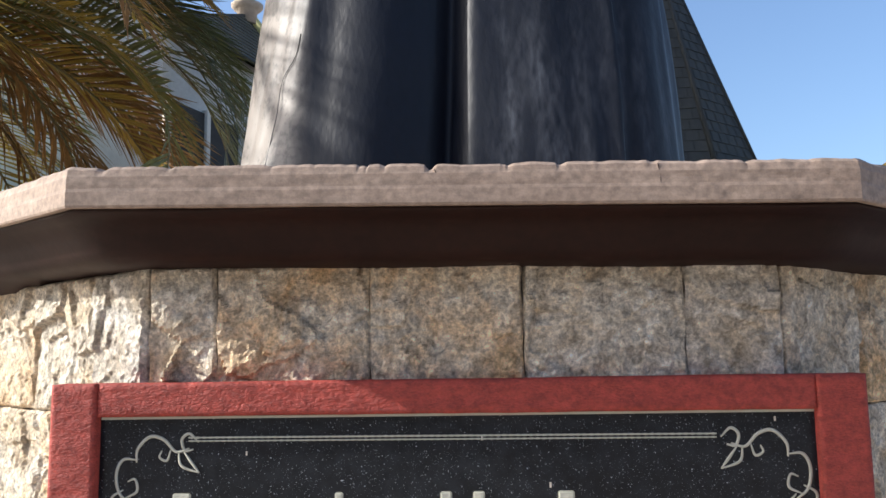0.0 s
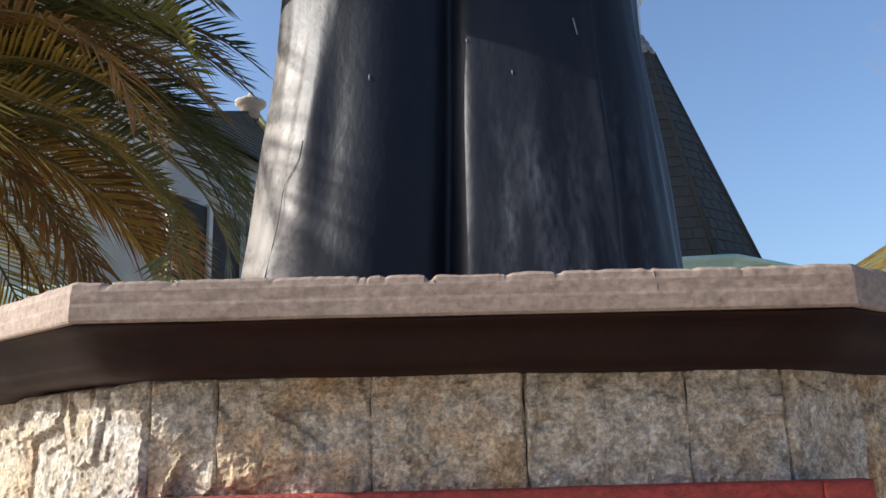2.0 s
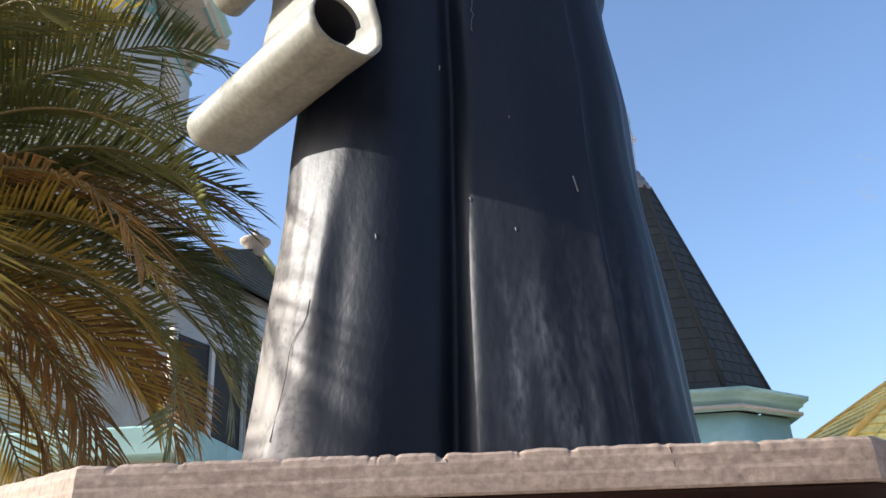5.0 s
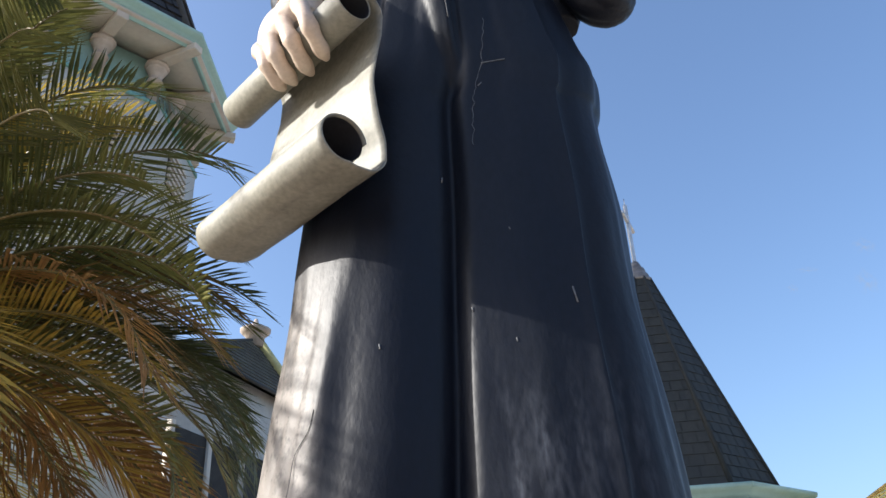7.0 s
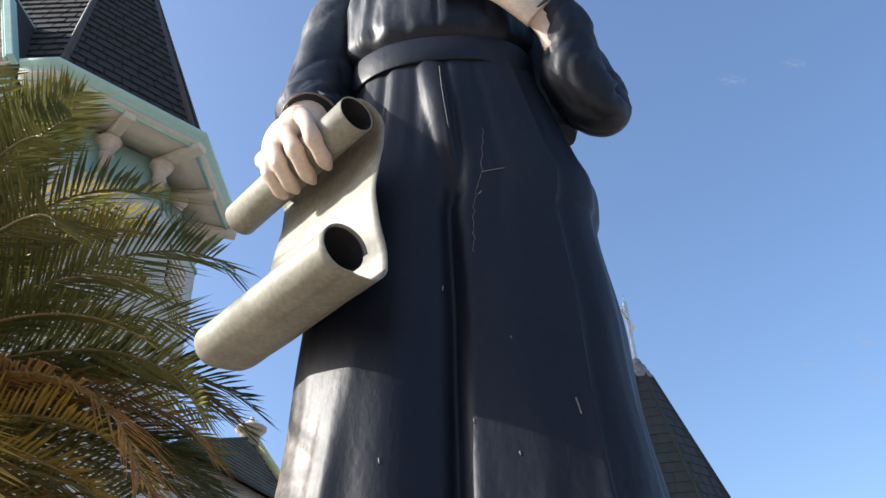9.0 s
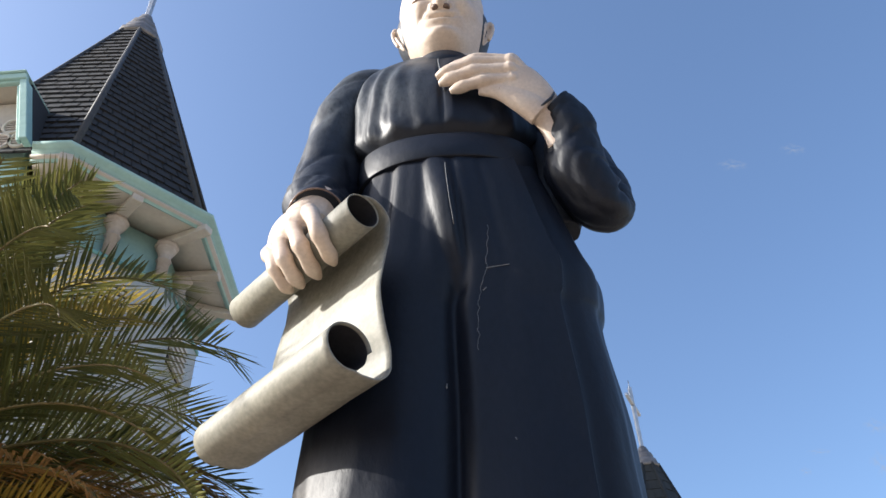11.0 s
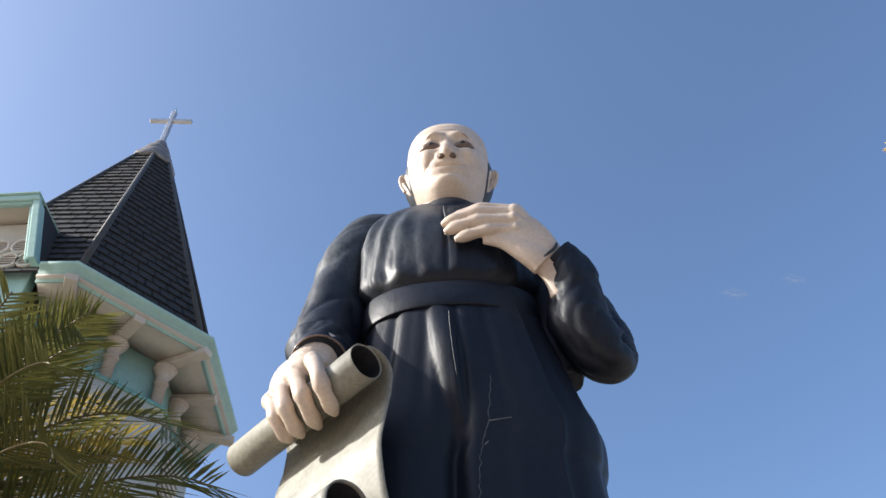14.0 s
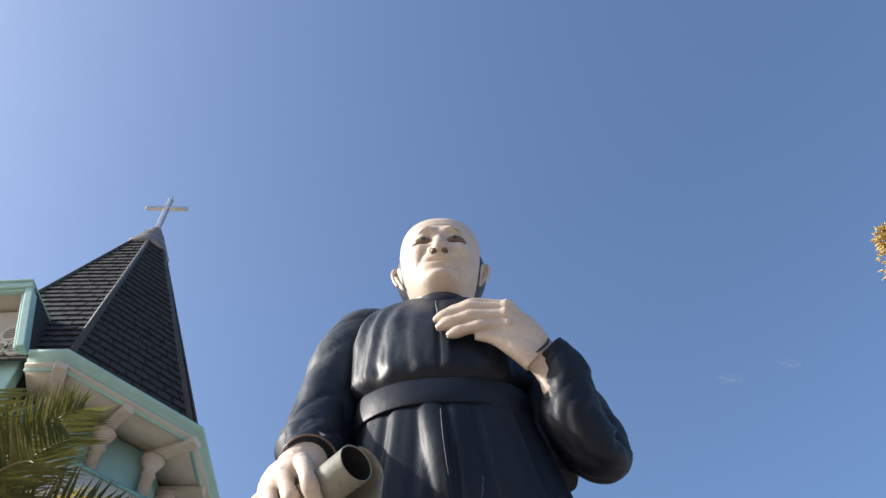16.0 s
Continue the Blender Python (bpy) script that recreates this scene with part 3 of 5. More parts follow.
rows = smooth_path(ROBE_ROWS, 6)
rings = []
NA = 440
for row in rows:
    z, l, r, fr, bk = row
    k = (z - 1.775) / (4.56 - 1.775)
    cx, cy = (l + r) / 2, 1.17
    ring = []
    for i in range(NA):
        a = -180 + 360 * i / NA
        c, s = math.cos(radians(a)), math.sin(radians(a))
        p = 0.86
        c, s = math.copysign(abs(c) ** p, c), math.copysign(abs(s) ** p, s)
        g = robe_fold(a, k) + 0.006 * noise.noise((a * 0.05, z * 3, 2)) + (0.012 * noise.noise((a * 0.12, z * 2.2, 5)) if k < 0.5 else 0)
        dip = -0.10 * max(0, -s) * max(0, (k - 0.7) / 0.3)
        ring.append((cx + (r - l) / 2 * c * (1 + g), cy + ((cy - fr) if s < 0 else (bk - cy)) * s * (1 + g), z + dip))
    rings.append(ring)
loft(bm, rings, NAVY)



def on_robe(x, z):
    """A place on the front of the skirt."""
    ring = min(rings, key=lambda q: abs(q[NA // 4][2] - z))
    near = sorted((abs(v[0] - x), v[1], v[2]) for v in ring if v[1] < 1.17)[:2]
    return (x, min(near[0][1], near[1][1]) - 0.001, z)


for marks in ([(0.17, 4.02), (0.165, 3.90), (0.15, 3.80), (0.12, 3.70)], [(0.12, 3.70), (0.105, 3.60), (0.10, 3.50), (0.095, 3.42)], [(0.15, 3.80), (0.21, 3.81), (0.245, 3.815)], [(0.395, 2.80), (0.40, 2.77), (0.405, 2.74)], [(0.13, 3.695), (0.145, 3.71)], [(-0.03, 3.3), (-0.032, 3.28)], [(0.20, 3.05), (0.203, 3.04)], [(0.05, 2.75), (0.053, 2.735)], [(-0.26, 2.62), (-0.258, 2.60)], [(0.19, 2.62), (0.192, 2.605)]):
    run = smooth_path(marks, 7) if len(marks) > 3 else marks
    jag = 0.010 if len(marks) > 3 else 0.0
    tube(bm, [(*on_robe(x + jag * noise.noise((z * 40, x * 9, 1)), z), (0.0030 if len(marks) < 4 else 0.0011) * (1 + 0.9 * noise.noise((z * 60, 3, 2)))) for x, z in run], PALE, n=5, steps=1, up=(0, 1, 0))

tube(bm, [(*on_robe(x, z), 0.0022) for x, z in ((0.008, 4.38), (0.012, 4.25), (0.020, 4.12), (0.032, 4.00))], PALE, n=5, steps=4, up=(0, 1, 0))
# a long dark crack down the pale-tinted left side
crack = [on_robe(x, z) for x, z in ((-0.475, 2.42), (-0.490, 2.35), (-0.535, 2.28), (-0.548, 2.17), (-0.572, 2.07), (-0.588, 1.98))]
tube(bm, [(x, y - 0.002, z, 0.0013) for x, y, z in crack], BLACK, n=5, steps=4, up=(0, 1, 0))
# belt and torso
TORSO = [(4.455, 0.412, 0.300, 0.31, .04), (4.465, 0.440, 0.340, 0.33, .04), (4.48, 0.447, 0.352, 0.34, .045), (4.58, 0.448, 0.358, 0.335, .08), (4.68, 0.440, 0.348, 0.33, .105), (4.70, 0.432, 0.335, 0.325, .11), (4.706, 0.415, 0.315, 0.31, .11), (4.72, 0.425, 0.325, 0.32, .11), (4.76, 0.455, 0.362, 0.33, .105), (4.83, 0.468, 0.372, 0.335, .08), (4.95, 0.475, 0.368, 0.335, .05), (5.08, 0.488, 0.340, 0.34, .02), (5.19, 0.490, 0.290, 0.33, .0), (5.29, 0.485, 0.240, 0.31, .0), (5.345, 0.450, 0.215, 0.28, .0), (5.385, 0.350, 0.195, 0.23, .0), (5.395, 0.180, 0.165, 0.19, .0)]
rows = smooth_path(TORSO, 4)
rings = []
for z, w, fr, bk, dip in rows:
    ring = []
    for i in range(NA):
        a = -180 + 360 * i / NA
        c, s = math.cos(radians(a)), math.sin(radians(a))
        c, s = math.copysign(abs(c) ** 0.9, c), math.copysign(abs(s) ** 0.9, s)
        blouse = min(1.0, max(0, (z - 4.71) / 0.07)) * min(1.0, max(0, (5.34 - z) / 0.12))
        g = 0.0
        # soft folds that fall from the shoulder, steep on their shaded side
        for cc, up_, ww, h in ((-148, 1.1, 9, 0.045), (-131, 0.9, 7, 0.050), (-116, 0.55, 8, 0.030), (-68, -0.3, 9, 0.014), (-50, -0.4, 8, 0.022)):
            e = a - (cc + 34 * up_ * (z - 5.0) + 4 * noise.noise((z * 3, cc, 2)))
            g += h * blouse * (math.exp(-(e / ww) ** 2) if e < 0 else math.exp(-(e / (0.45 * ww)) ** 2) - 0.35 * math.exp(-((e - ww) / (0.5 * ww)) ** 2)) * min(1.0, 0.45 + 0.9 * abs(z - 4.85) / 0.3)
        # placket
        g += blouse * (0.018 * bell(a, -86.0, 2.4) - 0.022 * bell(a, -90.3, 0.9))
        g += (0.018 * noise.noise((a * 0.030 + z * 1.3, z * 2.4, 6)) + 0.008 * noise.noise((a * 0.2, z * 9, 4))) * blouse
        g += 0.05 * bell(z, 4.775, 0.03) * noise.noise((a * 0.09, 2, 1)) + 0.006 * noise.noise((a * 0.06, z * 14, 8)) * (1 - blouse)
        ring.append((0.012 + w * c * (1 + g) * (1 - (0.14 if c > 0 else 0.03) * max(0, min(1, (z - 5.05) / 0.2))), 1.17 + (fr if s < 0 else bk) * s * (1 + g), z + dip * min(0, s) * 1.0))
    rings.append(ring)
loft(bm, rings, NAVY)

# collar band and neck
loft(bm, [[(0.025 + rr * math.cos(t), 1.13 + rr * 1.05 * math.sin(t), z + (-0.035 if math.sin(t) < 0 else 0.03) * abs(math.sin(t))) for t in [2 * math.pi * i / 40 for i in range(40)]] for rr, z in ((0.192, 5.30), (0.188, 5.36), (0.180, 5.415), (0.170, 5.42), (0.165, 5.36))], NAVY)
loft(bm, [[(0.03 + rr * math.cos(t), y + rr * math.sin(t), z) for t in [2 * math.pi * i / 36 for i in range(36)]] for rr, y, z in ((0.158, 1.14, 5.33), (0.156, 1.13, 5.42), (0.168, 1.12, 5.50), (0.18, 1.12, 5.60))], FLESH)

# cassock seam down the chest and skirt flap
tube(bm, [(0.0, 0.916, 5.27, 0.003), (0.0, 0.874, 5.19, 0.003), (0.008, 0.822, 5.06, 0.004), (0.014, 0.800, 4.95, 0.003), (0.020, 0.797, 4.86, 0.002)], PALE, n=6)


def ridge(u, c, w):
    """A pulled fold: steep on one side, running out on the other."""
    return math.exp(-(u - c) / w) if u > c else math.exp(-((u - c) / 0.010) ** 2)


def sleeve_wobble(seed, amount, folds):
    def f(u, t):
        g = 0.045 * math.sin(5.0 * math.cos(t - 1.0) + 16 * u + seed) * math.exp(-((u - 0.22) / 0.16) ** 2)
        g += amount * (1.3 * noise.noise((u * 9, math.cos(t) * 1.6, math.sin(t) * 1.6 + seed)) - 1.3 * (1 - abs(noise.noise((u * 6 + math.cos(t) * 0.8, math.sin(t) * 1.8, seed + 3)))) ** 6)
        for c, w, h, lean, turn in folds:
            g += 1.5 * h * ridge(u, c + lean * math.cos(t - turn), w) * (0.5 + 0.5 * math.cos(t - turn + 0.6))
        return g + 0.012 * noise.noise((u * 30, math.cos(t) * 5, math.sin(t) * 5 + seed))
    return f


# arm that holds the scroll
tube(bm, [(-0.26, 1.17, 5.33, 0.13), (-0.425, 1.17, 5.290, 0.160), (-0.515, 1.16, 5.11, 0.163), (-0.558, 1.14, 4.85, 0.158), (-0.580, 1.10, 4.60, 0.165), (-0.578, 1.02, 4.40, 0.156), (-0.566, 0.93, 4.25, 0.142), (-0.556, 0.86, 4.155, 0.126), (-0.552, 0.83, 4.115, 0.120)], NAVY, n=64, steps=14, up=(0, 1, 0.2), wobble=sleeve_wobble(1.0, 0.06, ((0.60, 0.05, 0.13, 0.03, 2.6), (0.72, 0.04, 0.09, -0.03, 3.4), (0.50, 0.06, 0.08, 0.05, 1.6), (0.84, 0.05, 0.05, 0.02, 2.2))))
# thin rim of the cuff
tube(bm, [(-0.552 + 0.121 * math.cos(q), 0.828 + 0.121 * math.sin(q) * 0.80, 4.112 - 0.121 * math.sin(q) * 0.60, 0.005) for q in [2 * math.pi * i / 36 for i in range(37)]], BROWN, n=6, steps=1, up=(0, 0.54, 0.84), ends=False)
# arm laid on the chest: upper sleeve to a blunt elbow, then the forearm back up
tube(bm, [(0.26, 1.17, 5.27, 0.12), (0.39, 1.17, 5.20, 0.145), (0.50, 1.17, 4.98, 0.162), (0.605, 1.16, 4.74, 0.158), (0.70, 1.14, 4.50, 0.142), (0.752, 1.11, 4.350, 0.122), (0.778, 1.08, 4.280, 0.094), (0.784, 1.06, 4.245, 0.062)], NAVY, n=64, steps=12, up=(0, 1, 0.2), wobble=sleeve_wobble(4.0, 0.05, ((0.66, 0.06, 0.10, 0.04, 2.0), (0.80, 0.05, 0.09, -0.04, 3.0), (0.52, 0.06, 0.07, 0.05, 1.2))))
tube(bm, [(0.797, 1.08, 4.290, 0.060), (0.765, 1.06, 4.252, 0.098), (0.695, 1.02, 4.248, 0.122), (0.610, 0.97, 4.38, 0.142), (0.605, 0.935, 4.50, 0.134), (0.598, 0.89, 4.62, 0.116), (0.570, 0.865, 4.700, 0.104), (0.535, 0.850, 4.735, 0.098)], NAVY, n=64, steps=12, up=(0, 1, 0.2), wobble=sleeve_wobble(7.0, 0.05, ((0.25, 0.08, 0.10, 0.05, 3.4), (0.45, 0.08, 0.09, -0.05, 2.4), (0.66, 0.08, 0.07, 0.04, 3.0))))
# cloth gathered between the arms and the waist
tube(bm, [(0.40, 1.20, 5.10, 0.10), (0.47, 1.19, 4.88, 0.14), (0.50, 1.18, 4.62, 0.15), (0.52, 1.16, 4.38, 0.13), (0.53, 1.15, 4.20, 0.08)], NAVY, n=32, steps=8, up=(0, 1, 0.2), wobble=sleeve_wobble(9.0, 0.05, ((0.4, 0.1, 0.1, 0.1, 3.0),)))
tube(bm, [(-0.38, 1.22, 5.10, 0.08), (-0.45, 1.22, 4.88, 0.09), (-0.48, 1.20, 4.62, 0.09), (-0.49, 1.18, 4.40, 0.08)], NAVY, n=24, steps=6, up=(0, 1, 0.2))


def finger(pts, mi=FLESH):
    """A finger with swollen joints through (x, y, z) points, from knuckle to tip."""
    rr = [1.0, 0.94, 0.86, 0.93, 1.02, 0.88, 0.84, 0.92, 0.80, 0.40]
    path = smooth_path(pts, 6)
    last = len(rr) - 1
    sel = [path[round(i * (len(path) - 1) / last)] for i in range(last + 1)]
    tube(bm, [(*p[:3], pts[0][3] * q) for p, q in zip(sel, rr)], mi, n=14, steps=3, up=(0.1, 1, 0.3))


# hand on the chest: wrist, back of the hand, four fingers, thumb
def chest_hand():
    tube(bm, [(0.555, 0.880, 4.50, 0.072), (0.535, 0.860, 4.60, 0.076), (0.490, 0.830, 4.70, 0.094), (0.43, 0.80, 4.785, 0.114), (0.36, 0.785, 4.862, 0.126), (0.30, 0.78, 4.905, 0.104)], FLESH, n=24, steps=6, up=(0, 1, 0), flat=0.50)
    tube(bm, [(0.19, 0.775, 4.815, 0.034), (0.29, 0.772, 4.790, 0.055), (0.39, 0.788, 4.725, 0.074), (0.47, 0.815, 4.655, 0.078)], FLESH, n=18, steps=5, up=(0, 1, 0), flat=0.6)
    for row in (
        [(0.352, 0.758, 4.995, 0.034), (0.215, 0.748, 5.015, 0.034), (0.115, 0.760, 5.000, 0.034), (0.030, 0.785, 4.975, 0.03)],
        [(0.345, 0.738, 4.952, 0.036), (0.200, 0.730, 4.965, 0.036), (0.090, 0.742, 4.950, 0.036), (-0.012, 0.77, 4.928, 0.03)],
        [(0.338, 0.738, 4.898, 0.036), (0.200, 0.730, 4.900, 0.036), (0.095, 0.742, 4.888, 0.036), (0.000, 0.77, 4.872, 0.03)],
        [(0.345, 0.752, 4.838, 0.034), (0.240, 0.742, 4.838, 0.034), (0.145, 0.750, 4.828, 0.034), (0.050, 0.77, 4.812, 0.028)],
    ):
        finger(row)
        x, y, z, r = row[0]      # knuckle and the sinew behind it
        tube(bm, [(x - 0.03, y + 0.004, z, r * 0.7), (x, y - 0.006, z, r * 1.05), (x + 0.03, y + 0.006, z - 0.006, r * 0.85), (x + 0.11, y + 0.028, z * 0.4 + 0.6 * 4.85 - 0.02, r * 0.35)], FLESH, n=12, steps=3, up=(0, 1, 0))


fused(chest_hand, 0.0055, 2, FLESH)
# the scroll lies level, pointing out of the hip: AX along it, BK across it
AX, BK = Vector((0.712, -0.702, 0.0)), Vector((0.702, 0.712, 0.0))


def on_scroll(n, s, z):
    """n across the scroll (larger is behind), s along it (0 at its near end), z up."""
    return BK * n + AX * (s - 0.61) + Vector((0, 0, z))


def arc(cn, cz, r, a0, a1, count, squash=1.0):
    return [(cn + r * math.cos(radians(a0 + (a1 - a0) * i / count)), cz + r * squash * math.sin(radians(a0 + (a1 - a0) * i / count))) for i in range(count + 1)]


# section of the sheet: curl over the top, hanging back, curl under and round the lower roll
section = arc(0.222, 3.872, 0.086, 118, -8, 14) + smooth_path([(0.304, 3.78), (0.276, 3.63), (0.267, 3.53), (0.286, 3.405), (0.314, 3.31), (0.318, 3.24)], 5) + arc(0.232, 3.238, 0.088, -12, -80, 8) + [(0.200, 3.148)] + arc(0.146, 3.236, 0.086, -75, -352, 34)
NV = 20
for layer in (0, 1):
    rows = []
    for v in range(NV + 1):
        row = []
        for i, (n_, z_) in enumerate(section):
            j = i / (len(section) - 1)
            reach = 0.70 + 0.16 * min(1, max(0, (j - 0.45) / 0.15))
            q0, q1 = section[max(i - 1, 0)], section[min(i + 1, len(section) - 1)]
            d = Vector((q1[0] - q0[0], q1[1] - q0[1])).normalized()
            wave = 0.004 * noise.noise((n_ * 6, z_ * 6, v * 0.3))
            off = 0.005 * layer + wave
            row.append(bm.verts.new(on_scroll(n_ - d.y * off, -reach * v / NV, z_ + d.x * off)))
        rows.append(row)
    for r0, r1 in zip(rows, rows[1:]):
        for i in range(len(section) - 1):
            f = bm.faces.new((r0[i], r0[i + 1], r1[i + 1], r1[i]))
            f.material_index, f.smooth = PAPER, True
    if layer:
        for r0, r1 in ((first[0], rows[0]), (first[-1], rows[-1])):
            for i in range(len(section) - 1):
                bm.faces.new((r0[i], r0[i + 1], r1[i + 1], r1[i])).material_index = PAPER
    first = rows


def roll(cn, cz, r, s0, s1, wall=0.008):
    n = 40
    ring = lambda s, q: [on_scroll(cn + q * math.cos(2 * math.pi * i / n), s, cz + q * math.sin(2 * math.pi * i / n)) for i in range(n)]
    loft(bm, [ring(s0 - 0.35, r * 0.2), ring(s0 - 0.30, r - wall), ring(s0 - 0.003, r - wall), ring(s0, r - wall / 2), ring(s0 - 0.003, r), ring(s1 + 0.003, r), ring(s1, r - wall / 2), ring(s1 + 0.003, r - wall), ring(s1 + 0.2, r - wall), ring(s1 + 0.22, r * 0.2)], PAPER)


roll(0.184, 3.876, 0.077, -0.004, -0.855, 0.005)
# black lining: shade in the upper roll's hollow, put in as colour
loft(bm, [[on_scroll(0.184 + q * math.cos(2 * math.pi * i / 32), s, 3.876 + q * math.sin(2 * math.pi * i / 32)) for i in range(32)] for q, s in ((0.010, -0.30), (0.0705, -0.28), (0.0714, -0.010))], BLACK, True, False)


# the lower roll's hollow is darkened by colour in the same way
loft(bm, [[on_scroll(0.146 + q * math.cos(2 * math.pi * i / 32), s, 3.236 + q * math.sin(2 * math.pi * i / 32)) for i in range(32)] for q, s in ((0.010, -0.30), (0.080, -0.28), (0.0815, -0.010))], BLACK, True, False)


def scroll_hand():
    """Hand closed round the upper roll, seen from its back."""
    tube(bm, [(*on_scroll(0.225, -0.40, 4.20), 0.112), (*on_scroll(0.200, -0.41, 4.13), 0.118), (*on_scroll(0.172, -0.425, 4.08), 0.150), (*on_scroll(0.158, -0.43, 4.03), 0.172), (*on_scroll(0.175, -0.42, 3.97), 0.14)], FLESH, n=28, steps=6, up=BK, flat=0.58)
    tube(bm, [(*on_scroll(0.240, -0.400, 4.24), 0.108), (*on_scroll(0.215, -0.405, 4.16), 0.113), (*on_scroll(0.190, -0.415, 4.09), 0.110)], FLESH, n=24, steps=4, up=BK, flat=0.95)
    for r, row in (
        (0.036, ((0.100, -0.245, 3.985), (0.075, -0.168, 3.862), (0.105, -0.163, 3.798), (0.155, -0.184, 3.769), (0.219, -0.228, 3.771))),
        (0.037, ((0.105, -0.377, 4.007), (0.080, -0.300, 3.880), (0.092, -0.272, 3.812), (0.151, -0.294, 3.770), (0.225, -0.340, 3.775))),
        (0.036, ((0.105, -0.473, 3.995), (0.080, -0.405, 3.880), (0.090, -0.384, 3.816), (0.141, -0.395, 3.774), (0.205, -0.423, 3.768))),
        (0.033, ((0.105, -0.552, 3.970), (0.082, -0.480, 3.880), (0.092, -0.456, 3.815), (0.138, -0.463, 3.775), (0.189, -0.476, 3.765))),
    ):
        finger([(*on_scroll(*p), r) for p in row])
        n_, s_, z_ = row[0]
        tube(bm, [(*on_scroll(n_ + 0.004, s_ + 0.012, z_ - 0.03), r * 0.8), (*on_scroll(n_ - 0.004, s_, z_), r * 1.08), (*on_scroll(n_ + 0.016, s_ * 0.8 - 0.084, z_ + 0.05), r * 0.7), (*on_scroll(n_ + 0.06, s_ * 0.5 - 0.21, z_ + 0.11), r * 0.4)], FLESH, n=12, steps=3, up=BK)


fused(scroll_hand, 0.0055, 2, FLESH)
# head: a skull of rings shaped by features
HC = Vector((0.030, 1.085, 5.79))
NH, NR = 120, 110
rings = []
for j in range(NR + 1):
    ph = (-math.pi / 2 + math.pi * j / NR) * 0.998
    ring = []
    for i in range(NH):
        a = 2 * math.pi * i / NH
        flat_top = math.cos(ph) ** (0.52 if ph > 0 else 1.0)
        sx, sy, sz = math.cos(a) * flat_top, math.sin(a) * math.cos(ph), math.sin(ph)
        w = 0.245 + 0.012 * min(1.0, 2 * sz) if sz > 0 else 0.245 - 0.048 * (-sz) ** 2
        x = w * math.copysign(abs(sx) ** 0.92, sx)
        y = (0.255 if sy < 0 else 0.27) * sy
        z = (0.400 if sz > 0 else 0.420) * sz
        if sy < 0:
            front = -sy
            fx, fz = x, z
            push = 0.0
            push -= 0.012 * bell(fz, 0.115, 0.012) * bell(fx, 0, 0.13) + 0.010 * bell(fz, 0.165, 0.012) * bell(fx, 0, 0.12)      # furrows
            push += 0.040 * bell(fz, 0.042, 0.032) * max(bell(fx, -0.085, 0.06), bell(fx, 0.085, 0.06))      # brows
            push -= 0.050 * bell(fz, -0.030, 0.040) * max(bell(fx, -0.088, 0.045), bell(fx, 0.088, 0.045))   # sockets
            push += 0.036 * bell(fz, -0.115, 0.055) * max(bell(fx, -0.135, 0.055), bell(fx, 0.135, 0.055))    # cheeks
            push -= 0.014 * bell(fz, -0.17, 0.055) * max(bell(fx - 0.65 * (fz + 0.17), -0.095, 0.014), bell(fx + 0.65 * (fz + 0.17), 0.095, 0.014))
            push += 0.018 * bell(fz, -0.215, 0.045) * bell(fx, 0, 0.09)                                       # mouth
            push -= 0.062 * bell(fz - 3.4 * fx * fx, -0.232, 0.009) * bell(fx, 0, 0.080)
            push += 0.014 * bell(fz - 2.6 * fx * fx, -0.254, 0.016) * bell(fx, 0, 0.08)
            push -= 0.012 * bell(fz, -0.284, 0.016) * bell(fx, 0, 0.08)
            push += 0.040 * bell(fz, -0.32, 0.045) * bell(fx, 0, 0.11)                                    # chin
            y -= push * min(1, front * 2.2)
            if sz < 0:
                y -= 0.03 * (-sz) * front
        ring.append((HC.x + x, HC.y + y, HC.z + z))
    rings.append(ring)
SKULL = rings


